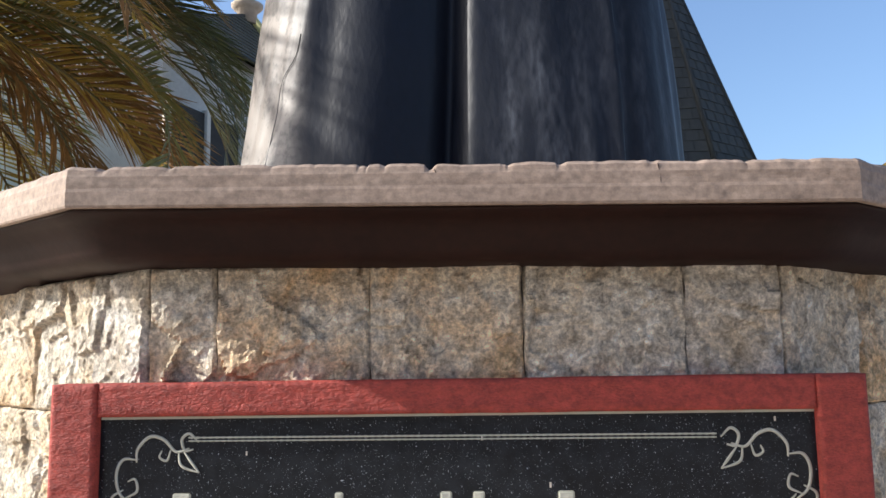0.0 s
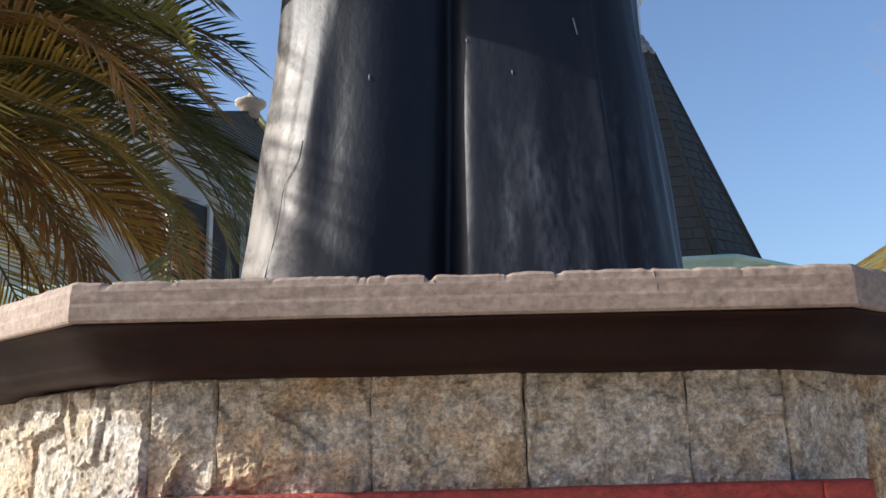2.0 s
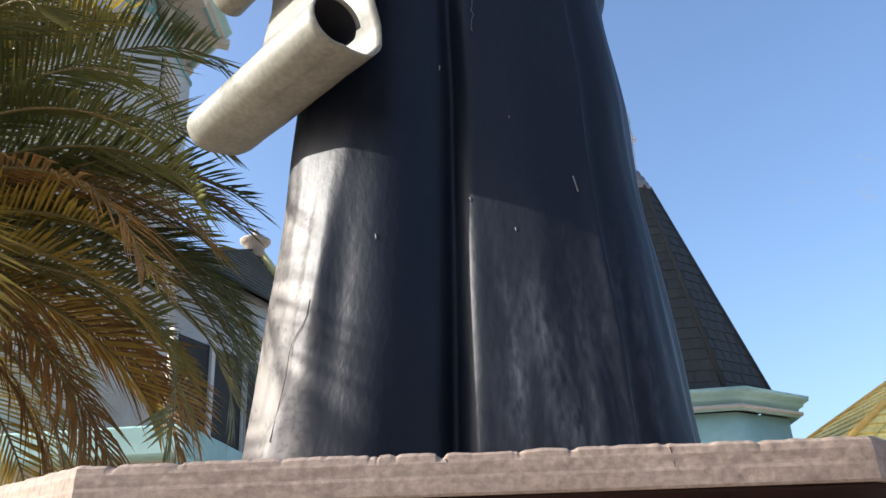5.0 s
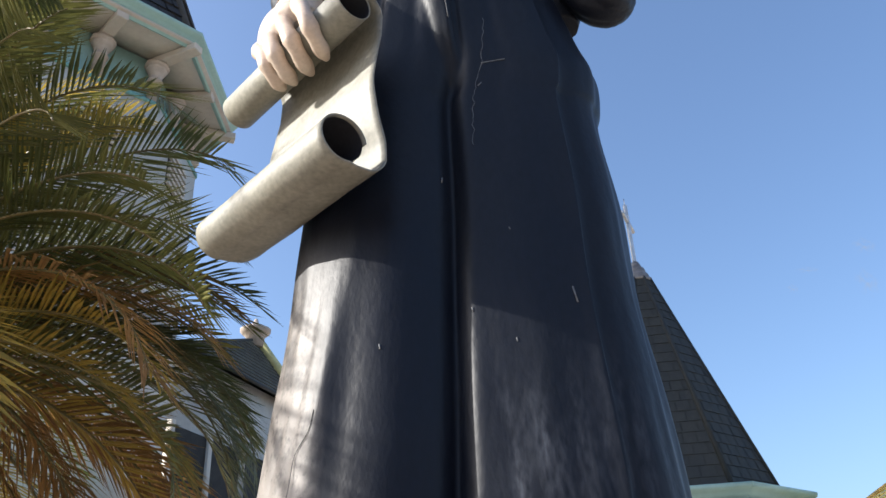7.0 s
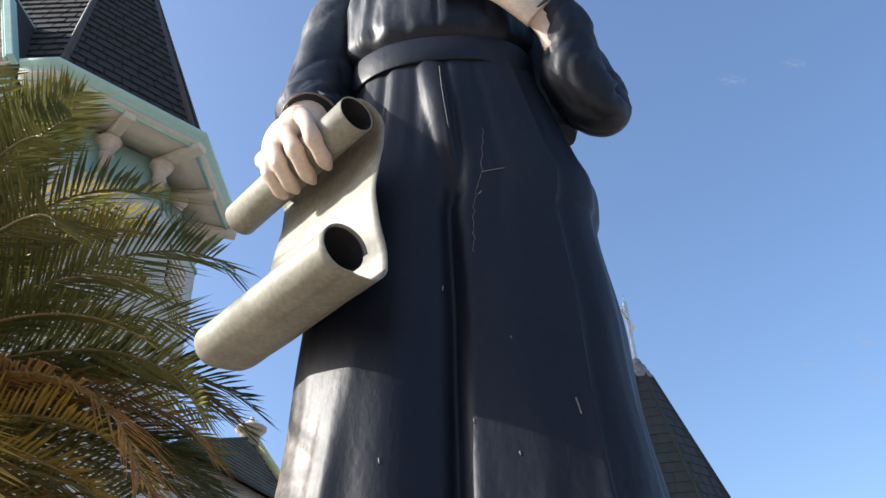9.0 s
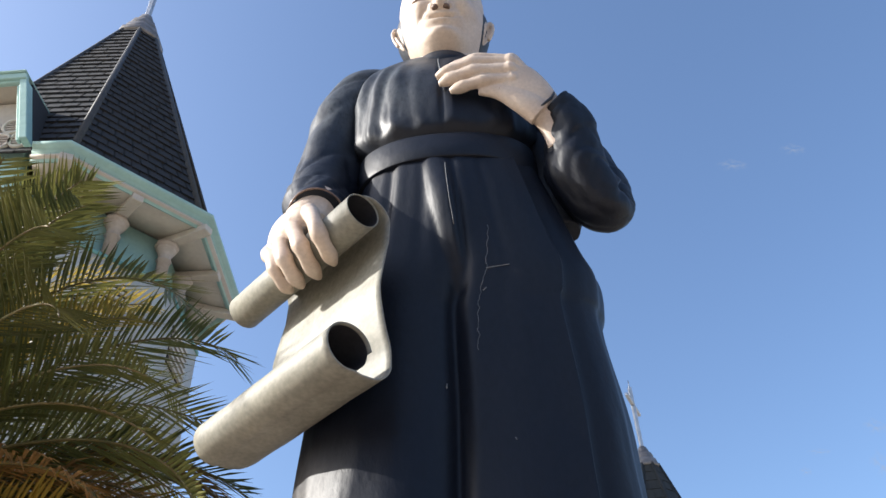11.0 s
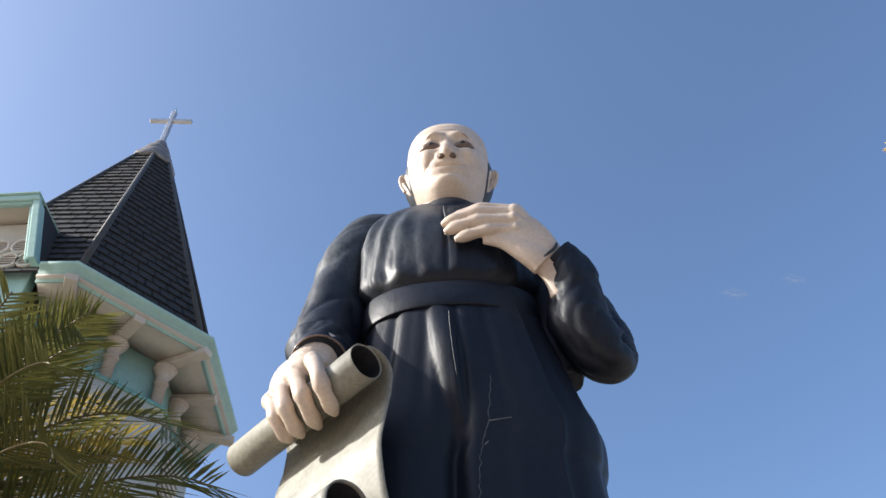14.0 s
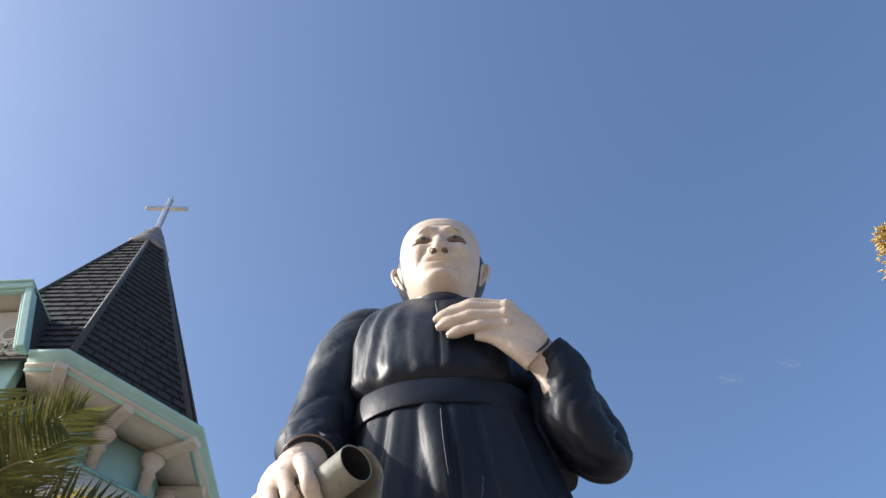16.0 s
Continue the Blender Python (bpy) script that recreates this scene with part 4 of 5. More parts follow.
def face():
    loft(bm, SKULL, FLESH, True, True)
    tube(bm, [(0.030, 0.866, 5.825, 0.017), (0.030, 0.846, 5.765, 0.023), (0.030, 0.828, 5.710, 0.029), (0.030, 0.810, 5.660, 0.037), (0.030, 0.818, 5.630, 0.034), (0.030, 0.85, 5.610, 0.016)], FLESH, n=22, steps=6, up=(0, 1, 0))
    for s in (-1, 1):
        tube(bm, [(0.030 + s * 0.030, 0.872, 5.662, 0.014), (0.030 + s * 0.046, 0.840, 5.640, 0.026), (0.030 + s * 0.030, 0.830, 5.626, 0.017)], FLESH, n=12, steps=4, up=(0, 0, 1))
        ex = 0.030 + s * 0.092
        tube(bm, [(ex - 0.066, 0.892, 5.762, 0.008), (ex, 0.846, 5.792, 0.012), (ex + 0.066, 0.892, 5.760, 0.008)], FLESH, n=8, steps=5, up=(0, 1, 0))
        tube(bm, [(ex - 0.060, 0.896, 5.742, 0.006), (ex, 0.862, 5.716, 0.010), (ex + 0.060, 0.896, 5.742, 0.006)], FLESH, n=8, steps=5, up=(0, 1, 0))
        # ear: a rounded shell with a raised rim and a lobe
        e = Vector((0.030 + s * 0.236, 1.085, 5.690))
        rings = []
        for j in range(13):
            ph = -math.pi / 2 + math.pi * j / 12
            w = math.cos(ph) * (0.9 + 0.35 * math.sin(ph))
            rings.append([e + Vector((s * (0.040 * w * math.cos(t) * (1.0 if math.sin(t) > -0.2 else 0.45) + 0.016 * math.sin(ph)), 0.058 * w * math.sin(t), 0.092 * math.sin(ph))) for t in [2 * math.pi * i / 24 for i in range(24)]])
        loft(bm, rings, FLESH)
        tube(bm, [(*(e + Vector((s * 0.018, -0.022, -0.085))), 0.013), (*(e + Vector((s * 0.042, -0.024, -0.03))), 0.011), (*(e + Vector((s * 0.052, -0.022, 0.04))), 0.012), (*(e + Vector((s * 0.036, -0.016, 0.085))), 0.012), (*(e + Vector((s * 0.006, -0.010, 0.070))), 0.009)], FLESH, n=8, steps=4, up=(0, 1, 0))


fused(face, 0.0065, 3, FLESH)
# hair behind the ears
rings = [[(0.03 + 0.272 * math.cos(ph) * math.cos(t), 1.130 + 0.235 * math.cos(ph) * math.sin(t), 5.765 + 0.300 * math.sin(ph)) for t in [2 * math.pi * i / 40 for i in range(40)]] for ph in [-math.pi / 2 + math.pi * j / 24 for j in range(25)]]
loft(bm, rings, BLACK, True, False)
for s in (-1, 1):
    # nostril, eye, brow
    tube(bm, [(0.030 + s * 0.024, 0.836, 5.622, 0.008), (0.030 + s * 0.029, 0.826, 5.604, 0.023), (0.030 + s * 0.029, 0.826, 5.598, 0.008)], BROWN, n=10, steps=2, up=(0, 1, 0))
    ex = 0.030 + s * 0.092
    tube(bm, [(ex - 0.070, 0.896, 5.752, 0.006), (ex - 0.026, 0.866, 5.757, 0.028), (ex + 0.026, 0.866, 5.757, 0.028), (ex + 0.070, 0.898, 5.750, 0.006)], BROWN, n=12, steps=4, up=(0, 1, 0))
    tube(bm, [(ex - 0.024, 0.850, 5.757, 0.006), (ex, 0.842, 5.757, 0.016), (ex + 0.024, 0.850, 5.757, 0.006)], BLACK, n=10, steps=3, up=(0, 1, 0))
    tube(bm, [(0.030 + s * 0.036, 0.828, 5.815, 0.005), (ex, 0.821, 5.824, 0.005), (0.030 + s * 0.145, 0.876, 5.808, 0.003)], BROWN, n=8, steps=5, up=(0, 1, 0))
    # cord at the sleeve
tube(bm, [(0.540, 0.800, 4.790, 0.004), (0.536, 0.782, 4.755, 0.006), (0.520, 0.772, 4.715, 0.007), (0.488, 0.765, 4.675, 0.006), (0.450, 0.775, 4.645, 0.004)], BLACK, n=8, steps=4, up=(0, 1, 0))
statue = tagged(new("statue", mesh_of("statue", bm, [ROBE, SKIN, HAIR_AND_HOLLOW, EYE, SCROLL, SEAM])), "painted statue of a robed figure in navy holding a grey scroll", "statue")


# ---- towers ----
def tower(name, label, cx, cy, turn, r_eave, z_eave, z_top, r_wall, shingle, columns, rows_, cross_h, inset, cap_k, r_tip, bar_turn):
    t = thing(name, label, "church tower", (cx, cy, 0))
    oct_ = lambda r, tn=turn: octagon(0, 0, r, tn)
    bm = bmesh.new()
    prism(bm, oct_(r_wall), 0, z_eave - 0.40)
    part("wall", bm, TEAL, t, "teal painted plaster wall")
    k = r_eave / 5.1
    deep = k if columns else 1.6 * k
    unit = [Vector(q) for q in oct_(1.0)]
    way = [unit[6].lerp(unit[7], 0.765), unit[7], *unit[:7]] if columns else unit + unit[:1]

    def along(profile):
        bm = bmesh.new()
        loft(bm, [[(d.x * r, d.y * r, z) for r, z in profile] for d in way])
        return bm

    part("soffit", along(((r_wall - 0.05, z_eave - 0.36), (r_eave - 0.16, z_eave - 0.36), (r_eave - 0.16, z_eave - 0.30), (r_wall - 0.05, z_eave - 0.20))), CREAM, t, "cream eaves soffit")
    part("cornice", along(((r_eave - 0.5, z_eave - 0.30), (r_eave - 0.30 * deep, z_eave - 0.46 * deep), (r_eave - 0.27 * deep, z_eave - 0.46 * deep), (r_eave - 0.27 * deep, z_eave - 0.24 * deep), (r_eave - 0.15 * deep, z_eave - 0.21 * deep), (r_eave - 0.15 * deep, z_eave - 0.12 * deep), (r_eave - 0.02, z_eave - 0.10 * deep), (r_eave, z_eave - 0.02), (r_eave - 0.01, z_eave), (r_eave - 0.6, z_eave + 0.01))), TEAL, t, "stepped teal cornice fascia")
    # spire faces with rows of shingles
    r0, zb = r_eave - inset * k, z_eave + 0.02
    rt = r_tip
    pts0, pts1 = oct_(r0), oct_(rt)
    for f in range(8):
        a0, b0 = Vector((*pts0[f], zb)), Vector((*pts0[(f + 1) % 8], zb))
        a1, b1 = Vector((*pts1[f], z_top)), Vector((*pts1[(f + 1) % 8], z_top))
        bm = bmesh.new()
        nrm = (b0 - a0).cross(a1 - a0).normalized()
        rnd = random.Random(f)
        for i in range(rows_):
            u0, u1 = i / rows_, (i + 1.12) / rows_
            p, q = a0.lerp(a1, u0), b0.lerp(b1, u0)
            p2, q2 = a0.lerp(a1, min(u1, 1)), b0.lerp(b1, min(u1, 1))
            width = (q - p).length
            m = max(2, int(width / (0.44 * max(k, 0.6))))
            sh = (i % 2) * 0.5 / m
            for s in range(m + 1):
                s0, s1 = max(0, (s - sh * m) / m), min(1, (s + 0.91 - sh * m) / m)
                if s1 <= s0 + 0.01:
                    continue
                lift = (0.055 + 0.02 * rnd.random() if columns else 0.028 + 0.008 * rnd.random()) * max(k, 0.7)
                c = [p.lerp(q, s0) + nrm * lift, p.lerp(q, s1) + nrm * lift, p2.lerp(q2, s1) + nrm * 0.008, p2.lerp(q2, s0) + nrm * 0.008]
                d = [p.lerp(q, s0), p.lerp(q, s1)]
                v = [bm.verts.new(x) for x in c + d]
                bm.faces.new(v[:4])
                bm.faces.new((v[0], v[4], v[5], v[1]))
        v = [bm.verts.new(x) for x in (a0, b0, b1, a1)]
        bm.faces.new(v)
        part("roof_face", bm, shingle, t, "rows of dark shingles")
        bm = bmesh.new()
        tube(bm, [(*(a0 + Vector((0, 0, 0.02))), 0.11 * k), (*(a1 + Vector((0, 0, 0.02))), 0.08 * k)], n=6, steps=1, up=(0, 0, 1))
        part("hip_ridge", bm, HIP if shingle is SHINGLE else SHINGLE_OLD, t, "hip ridge capping")
    bm = bmesh.new()
    q = r_tip
    loft(bm, [[(x, y, z_top + h * k * cap_k) for x, y in oct_(r * q)] for r, h in ((0.9, -0.06), (1.16, -0.05), (1.14, 0.08), (0.94, 0.10), (0.98, 0.20), (0.86, 0.36), (0.72, 0.38), (0.76, 0.48), (0.62, 0.66), (0.46, 0.68), (0.46, 0.78), (0.30, 0.98), (0.1, 1.0))])
    part("spire_cap", bm, METAL, t, "stepped galvanised metal cap")
    cr = part("cross", (lambda b: (box(b, (-0.09 * k, -0.09 * k, z_top + 1.0 * k * cap_k), (0.09 * k, 0.09 * k, z_top + 1.0 * k * cap_k + cross_h), 0.02), b)[1])(bmesh.new()), CROSS, t, "steel cross")
    bm = bmesh.new()
    arm = cross_h * 0.36
    zc = z_top + 1.0 * k * cap_k + cross_h * 0.70
    vs = box(bm, (-arm, -0.08 * k, zc - 0.09 * k), (arm, 0.08 * k, zc + 0.09 * k), 0.02)
    bmesh.ops.rotate(bm, verts=bm.verts, cent=(0, 0, 0), matrix=Matrix.Rotation(radians(bar_turn), 3, "Z"))
    part("crossbar", bm, CROSS, cr)
    bm = bmesh.new()
    tube(bm, [(0, 0, z_top + 1.0 * k * cap_k + cross_h - 0.05, 0.03 * k), (0, 0, z_top + 1.0 * k * cap_k + cross_h + 0.35 * k, 0.012)], n=6, steps=1, up=(0, 1, 0))
    part("rod", bm, CROSS, cr)
    if columns:
        # attached columns with capitals under the eaves, and beams out to the fascia
        plan = oct_(r_wall)
        for f in range(8):
            a, b = Vector(plan[f]), Vector(plan[(f + 1) % 8])
            out = ((a + b) / 2).normalized()
            for u in (0.0, 0.5):
                if f == 6:
                    continue
                p = a.lerp(b, u) + (out if u else a.normalized()) * 0.16
                o = out if u else a.normalized()
                ang = math.atan2(o.y, o.x)
                bm = bmesh.new()
                top = z_eave - 0.40
                loft(bm, [[(p.x + rr * math.cos(q), p.y + rr * math.sin(q), zz) for q in [2 * math.pi * i / 8 + math.pi / 8 for i in range(8)]] for rr, zz in ((0.165, top - 2.2), (0.155, top - 0.75), (0.20, top - 0.74), (0.20, top - 0.69), (0.16, top - 0.67), (0.17, top - 0.55), (0.21, top - 0.45), (0.26, top - 0.39), (0.265, top - 0.36), (0.265, top - 0.30), (0.31, top - 0.29), (0.31, top - 0.19))])
                part("column", bm, COLUMN, t, "stone-coloured column with a moulded capital")
                bm = bmesh.new()
                ln = r_eave - 0.22 - r_wall + (0.0 if u == 0 else -0.25)
                box(bm, (-0.35, -0.15, -0.20), (ln, 0.15, 0.0), 0.02)
                bmesh.ops.transform(bm, matrix=Matrix.Translation((p.x, p.y, top + 0.02)) @ Matrix.Rotation(ang, 4, "Z"), verts=bm.verts)
                part("bracket", bm, CREAM, t, "cream bracket under the soffit")
        # the wider drum below, with a teal edge round its top and louvred vents
        rd, zd = 4.02, 14.66
        bm = bmesh.new()
        loft(bm, [[(x, y, z) for x, y in oct_(r)] for r, z in ((rd, 0.0), (rd, zd - 0.07), (r_wall - 0.2, zd - 0.05))])
        part("drum_wall", bm, CREAM, t, "cream painted lower wall")
        bm = bmesh.new()
        loft(bm, [[(x, y, z) for x, y in oct_(r)] for r, z in ((rd - 0.02, zd - 0.10), (rd + 0.05, zd - 0.10), (rd + 0.05, zd), (rd - 0.4, zd + 0.02), (rd - 0.4, zd - 0.04))])
        part("string_course", bm, TEAL_DARK, t, "narrow teal string course")
        plan = oct_(rd)
        for f in range(8):
            a, b = Vector(plan[f]), Vector(plan[(f + 1) % 8])
            out = ((a + b) / 2).normalized()
            m4 = Matrix.Translation(((a.x + b.x) / 2, (a.y + b.y) / 2, zd - 1.15)) @ Matrix.Rotation(math.atan2(out.y, out.x) + math.pi / 2, 4, "Z")
            bm = bmesh.new()
            box(bm, (-0.62, -0.03, -0.55), (0.62, 0.12, 0.55))
            bmesh.ops.transform(bm, matrix=m4, verts=bm.verts)
            vent = part("vent", bm, DARK, t, "dark vent opening")
            for s in range(6):
                bm = bmesh.new()
                box(bm, (-0.62, -0.10, -0.52 + s * 0.185), (0.62, -0.02, -0.44 + s * 0.185))
                bmesh.ops.transform(bm, matrix=m4, verts=bm.verts)
                part("slat", bm, CREAM, vent, "cream louvre slat")
    return t


left_tower = tower("church_tower", "teal octagonal church tower with a charcoal shingle spire and cross", -11.15, 15.35, -19.5, 5.05, 16.6, 26.97, 3.55, SHINGLE, True, 29, 2.3, 0.42, 1.72, 0.76, 5)
right_tower = tower("church_tower", "small teal turret with a weathered dark spire, metal cap and cross", 4.0, 16.6, -72, 2.8, 4.8, 10.2, 2.35, SHINGLE_OLD, False, 22, 1.65, 1.2, 1.0, 0.30, 68)

# dormer on the face of the large tower that looks over the square
dormer = part("dormer", (lambda b: (box(b, (-13.55 + 10.3, 12.4 - 15.35, 16.7), (-9.70 + 10.3, 14.6 - 15.35, 19.2)), b)[1])(bmesh.new()), CREAM, left_tower, "cream dormer box")
for nm, a, b, m, lb in (
    ("post", (-9.86, 10.62, 16.62), (-9.66, 10.95, 19.18), TEAL, "pale teal corner post"), ("post", (-13.90, 10.62, 16.62), (-13.56, 10.95, 19.18), TEAL, "pale teal corner post"),
    ("post_edge", (-9.96, 10.70, 16.62), (-9.88, 10.84, 19.00), TEAL, ""), ("lintel", (-13.95, 10.58, 19.18), (-9.66, 10.75, 19.40), TEAL, "pale teal roof edge"), ("lintel_top", (-13.95, 10.52, 19.40), (-9.64, 14.2, 19.47), TEAL, "pale teal roof edge"), ("cheek", (-9.74, 10.96, 16.62), (-9.655, 14.4, 19.40), SHINGLE, "dark shingled cheek"), ("ceiling", (-13.6, 10.76, 19.20), (-9.95, 14.2, 19.34), CREAM, "cream dormer ceiling"),
    ("lintel_edge", (-13.52, 10.66, 19.10), (-9.88, 10.80, 19.18), TEAL, ""), ("back_wall", (-13.52, 11.28, 11.0), (-10.12, 11.60, 16.98), TEAL, "teal wall below the vent"), ("back_panel", (-13.52, 11.30, 16.98), (-10.70, 11.60, 19.05), CREAM, "cream wall behind the vent rings")):
    bm = bmesh.new()
    box(bm, a, b, 0.02)
    for v in bm.verts:      # the frame flares outwards towards its top
        v.co.z -= 0.12 * max(0.0, v.co.z - 16.9)
        v.co.x += -0.24 + (0.85 if nm.startswith("back") else 0.76) - (0.0 if nm.startswith("back") else 0.29) * max(0.0, v.co.z - 16.62)
    bmesh.ops.translate(bm, verts=bm.verts, vec=(10.3, -15.35, 0))
    part(nm, bm, m, dormer, lb)
for cx, cz in ((-10.86, 17.66), (-11.04, 17.14), (-10.55, 17.14), (-11.45, 17.66), (-11.60, 17.14)):
    bm = bmesh.new()
    n = 28
    ring = lambda r, y: [(cx + 11.15 + r * math.cos(2 * math.pi * i / n), y - 15.35, cz + r * math.sin(2 * math.pi * i / n)) for i in range(n)]
    loft(bm, [ring(0.21, 11.26), ring(0.21, 11.10), ring(0.28, 11.10), ring(0.28, 11.26)], ends=False)
    part("vent_ring", bm, WHITE, dormer, "white round vent frame")
    for s in range(5):
        bm = bmesh.new()
        zz = cz - 0.17 + 0.085 * s
        w = math.sqrt(max(0.01, 0.21 ** 2 - (zz - cz) ** 2))
        box(bm, (cx + 11.15 - w, 11.12 - 15.35, zz - 0.015), (cx + 11.15 + w, 11.24 - 15.35, zz + 0.025))
        part("vent_slat", bm, COLUMN, dormer, "weathered louvre slat")

# ---- nave behind the tower ----
hall = thing("church_nave", "white church nave with dark shingle roof, yellow trim and cupola", "church")
P1, P2, P3, P4 = Vector((-8.6, 20.4, 11)), Vector((-6.55, 27.0, 11)), Vector((-15.0, 30.0, 11)), Vector((-17.0, 23.4, 11))
R1, R2 = Vector((-8.25, 26.3, 13.45)), Vector((-12.6, 26.6, 13.45))
bm = bmesh.new()
loft(bm, [[Vector((p.x, p.y, 0)) + (Vector((-11.8, 25.2, 0)) - Vector((p.x, p.y, 0))) * 0.10 for p in (P1, P2, P3, P4)], [Vector((p.x, p.y, 11.1)) + (Vector((-11.8, 25.2, 0)) - Vector((p.x, p.y, 0))) * 0.10 for p in (P1, P2, P3, P4)]])
part("wall", bm, WHITE, hall, "white plaster wall")


def roof_plane(quad, rows_, tile, m, parent, name="roof_face"):
    """Courses of tiles over a plane given by its eave (a, b) and ridge (c, d)."""
    a, b, c, d = quad
    bm = bmesh.new()
    nrm = (b - a).cross(d - a).normalized()
    if nrm.z < 0:
        nrm = -nrm
    v = [bm.verts.new(x) for x in ((a, b, c, d) if (c - d).length > 0.01 else (a, b, c))]
    bm.faces.new(v)
    for i in range(rows_):
        u0, u1 = i / rows_, min(1, (i + 1.1) / rows_)
        p, q, p2, q2 = a.lerp(d, u0), b.lerp(c, u0), a.lerp(d, u1), b.lerp(c, u1)
        m_ = max(1, int((q - p).length / tile))
        for s in range(m_):
            s0, s1 = s / m_, (s + 0.94) / m_
            vv = [bm.verts.new(x) for x in (p.lerp(q, s0) + nrm * 0.05, p.lerp(q, s1) + nrm * 0.05, p2.lerp(q2, s1) + nrm * 0.01, p2.lerp(q2, s0) + nrm * 0.01, p.lerp(q, s0), p.lerp(q, s1))]
            bm.faces.new(vv[:4])
            bm.faces.new((vv[0], vv[4], vv[5], vv[1]))
    return part(name, bm, m, parent, "courses of roof tiles")


roof_plane((P1, P2, R1, R1), 14, 0.35, NAVE_ROOF, hall)
roof_plane((P4, P1, R1, R2), 14, 0.35, NAVE_ROOF, hall)
roof_plane((P2, P3, R2, R1), 14, 0.35, NAVE_ROOF, hall)
roof_plane((P3, P4, R2, R2), 14, 0.35, NAVE_ROOF, hall)
for a, b in ((P2, R1), (P1, R1)):
    bm = bmesh.new()
    rr = 0.19 if a is P2 else 0.06
    tube(bm, [(*(a + Vector((0, 0, rr - 0.02))), rr), (*(b + Vector((0, 0, rr - 0.02))), rr)], n=8, steps=1)
    part("hip_trim", bm, YTRIM if a is P2 else SHINGLE_OLD, hall, "pale yellow hip trim" if a is P2 else "")
bm = bmesh.new()
loft(bm, [[(R1.x + r * math.cos(2 * math.pi * i / 12), R1.y + r * math.sin(2 * math.pi * i / 12), R1.z + h) for i in range(12)] for r, h in ((0.36, -0.3), (0.36, 0.18), (0.46, 0.22), (0.58, 0.36), (0.58, 0.42), (0.40, 0.48), (0.34, 0.56), (0.14, 0.60), (0.06, 0.86))])
part("cupola", bm, COLUMN, hall, "small pinkish cupola")
bm = bmesh.new()
for a, b in ((P1, P2), (P4, P1), (P2, P3)):
    tube(bm, [(*a, 0.07), (*b, 0.07)], n=6, steps=1)
part("eaves_board", bm, SHINGLE_OLD, hall, "dark eaves edge")
for k, u in enumerate((0.12, 0.40, 0.68, 0.92)):
    c = P1.lerp(P2, u) + (Vector((-11.8, 25.2, 11)) - P1.lerp(P2, u)) * 0.085
    d = (P2 - P1).normalized()
    bm = bmesh.new()
    q = [c + d * s * 0.55 + Vector((0, 0, h)) for s, h in ((-1.55, -6.5), (1.55, -6.5), (1.55, -2.3), (-1.55, -2.3))]
    loft(bm, [q, [x + Vector((0.10, -0.03, 0)) for x in q]])
    w = part("window", bm, DARK, hall, "dark window")
    bm = bmesh.new()
    for s in (-1, 1):
        e = [c + d * (s * 0.90 + o) + Vector((0, 0, h)) for o, h in ((-0.07, -6.6), (0.07, -6.6), (0.07, -2.2), (-0.07, -2.2))]
        loft(bm, [e, [x + Vector((0.2, -0.06, 0)) for x in e]])
    part("window_frame", bm, WHITE, w, "white window frame")

# ---- low annex behind the palm ----
annex = thing("annex_building", "low teal and cream building half hidden behind palm leaves", "building", (-7.2, 10.6, 0))
bm = bmesh.new()
box(bm, (-4.5, -1.2, 0), (3.0, 1.6, 3.3))
part("wall", bm, CREAM, annex, "cream wall")
bm = bmesh.new()
box(bm, (-4.8, -1.6, 3.3), (3.3, 1.9, 3.7), 0.03)
part("roof_edge", bm, TEAL, annex, "teal roof edge")
for x in (-3.6, -2.0, -0.4, 1.2, 2.5):
    bm = bmesh.new()
    box(bm, (x - 0.45, -1.23, 1.1), (x + 0.45, -1.1, 2.6))
    part("window", bm, DARK, annex, "dark window")
    bm = bmesh.new()
    box(bm, (x + 0.62, -1.42, 0), (x + 0.80, -1.22, 3.3), 0.01)
    part("post", bm, TEAL, annex, "teal post")

# ---- yellow-roofed pavilion ----
pavilion = thing("pavilion", "pavilion with a yellow painted tile roof and orange ridges", "pavilion", (10.5, 16.6, 0))
E = [Vector((x, y, 3.45)) for x, y in ((-4.3, -2.6), (4.3, -2.6), (4.3, 4.2), (-4.3, 4.2))]
AP = Vector((0.2, 0.6, 6.3))
for k in range(4):
    roof_plane((E[k], E[(k + 1) % 4], AP, AP), 14, 0.45, YELLOW, pavilion)
    bm = bmesh.new()
    tube(bm, [(*(E[k] + Vector((0, 0, 0.04))), 0.07), (*(AP + Vector((0, 0, 0.04))), 0.07)], n=8, steps=1)
    part("ridge", bm, ORANGE, pavilion, "orange hip ridge")
    bm = bmesh.new()
    p = E[k] * 0.9
    box(bm, (p.x - 0.16, p.y - 0.16, 0), (p.x + 0.16, p.y + 0.16, 3.5), 0.02)
    part("post", bm, CREAM, pavilion, "cream square post")


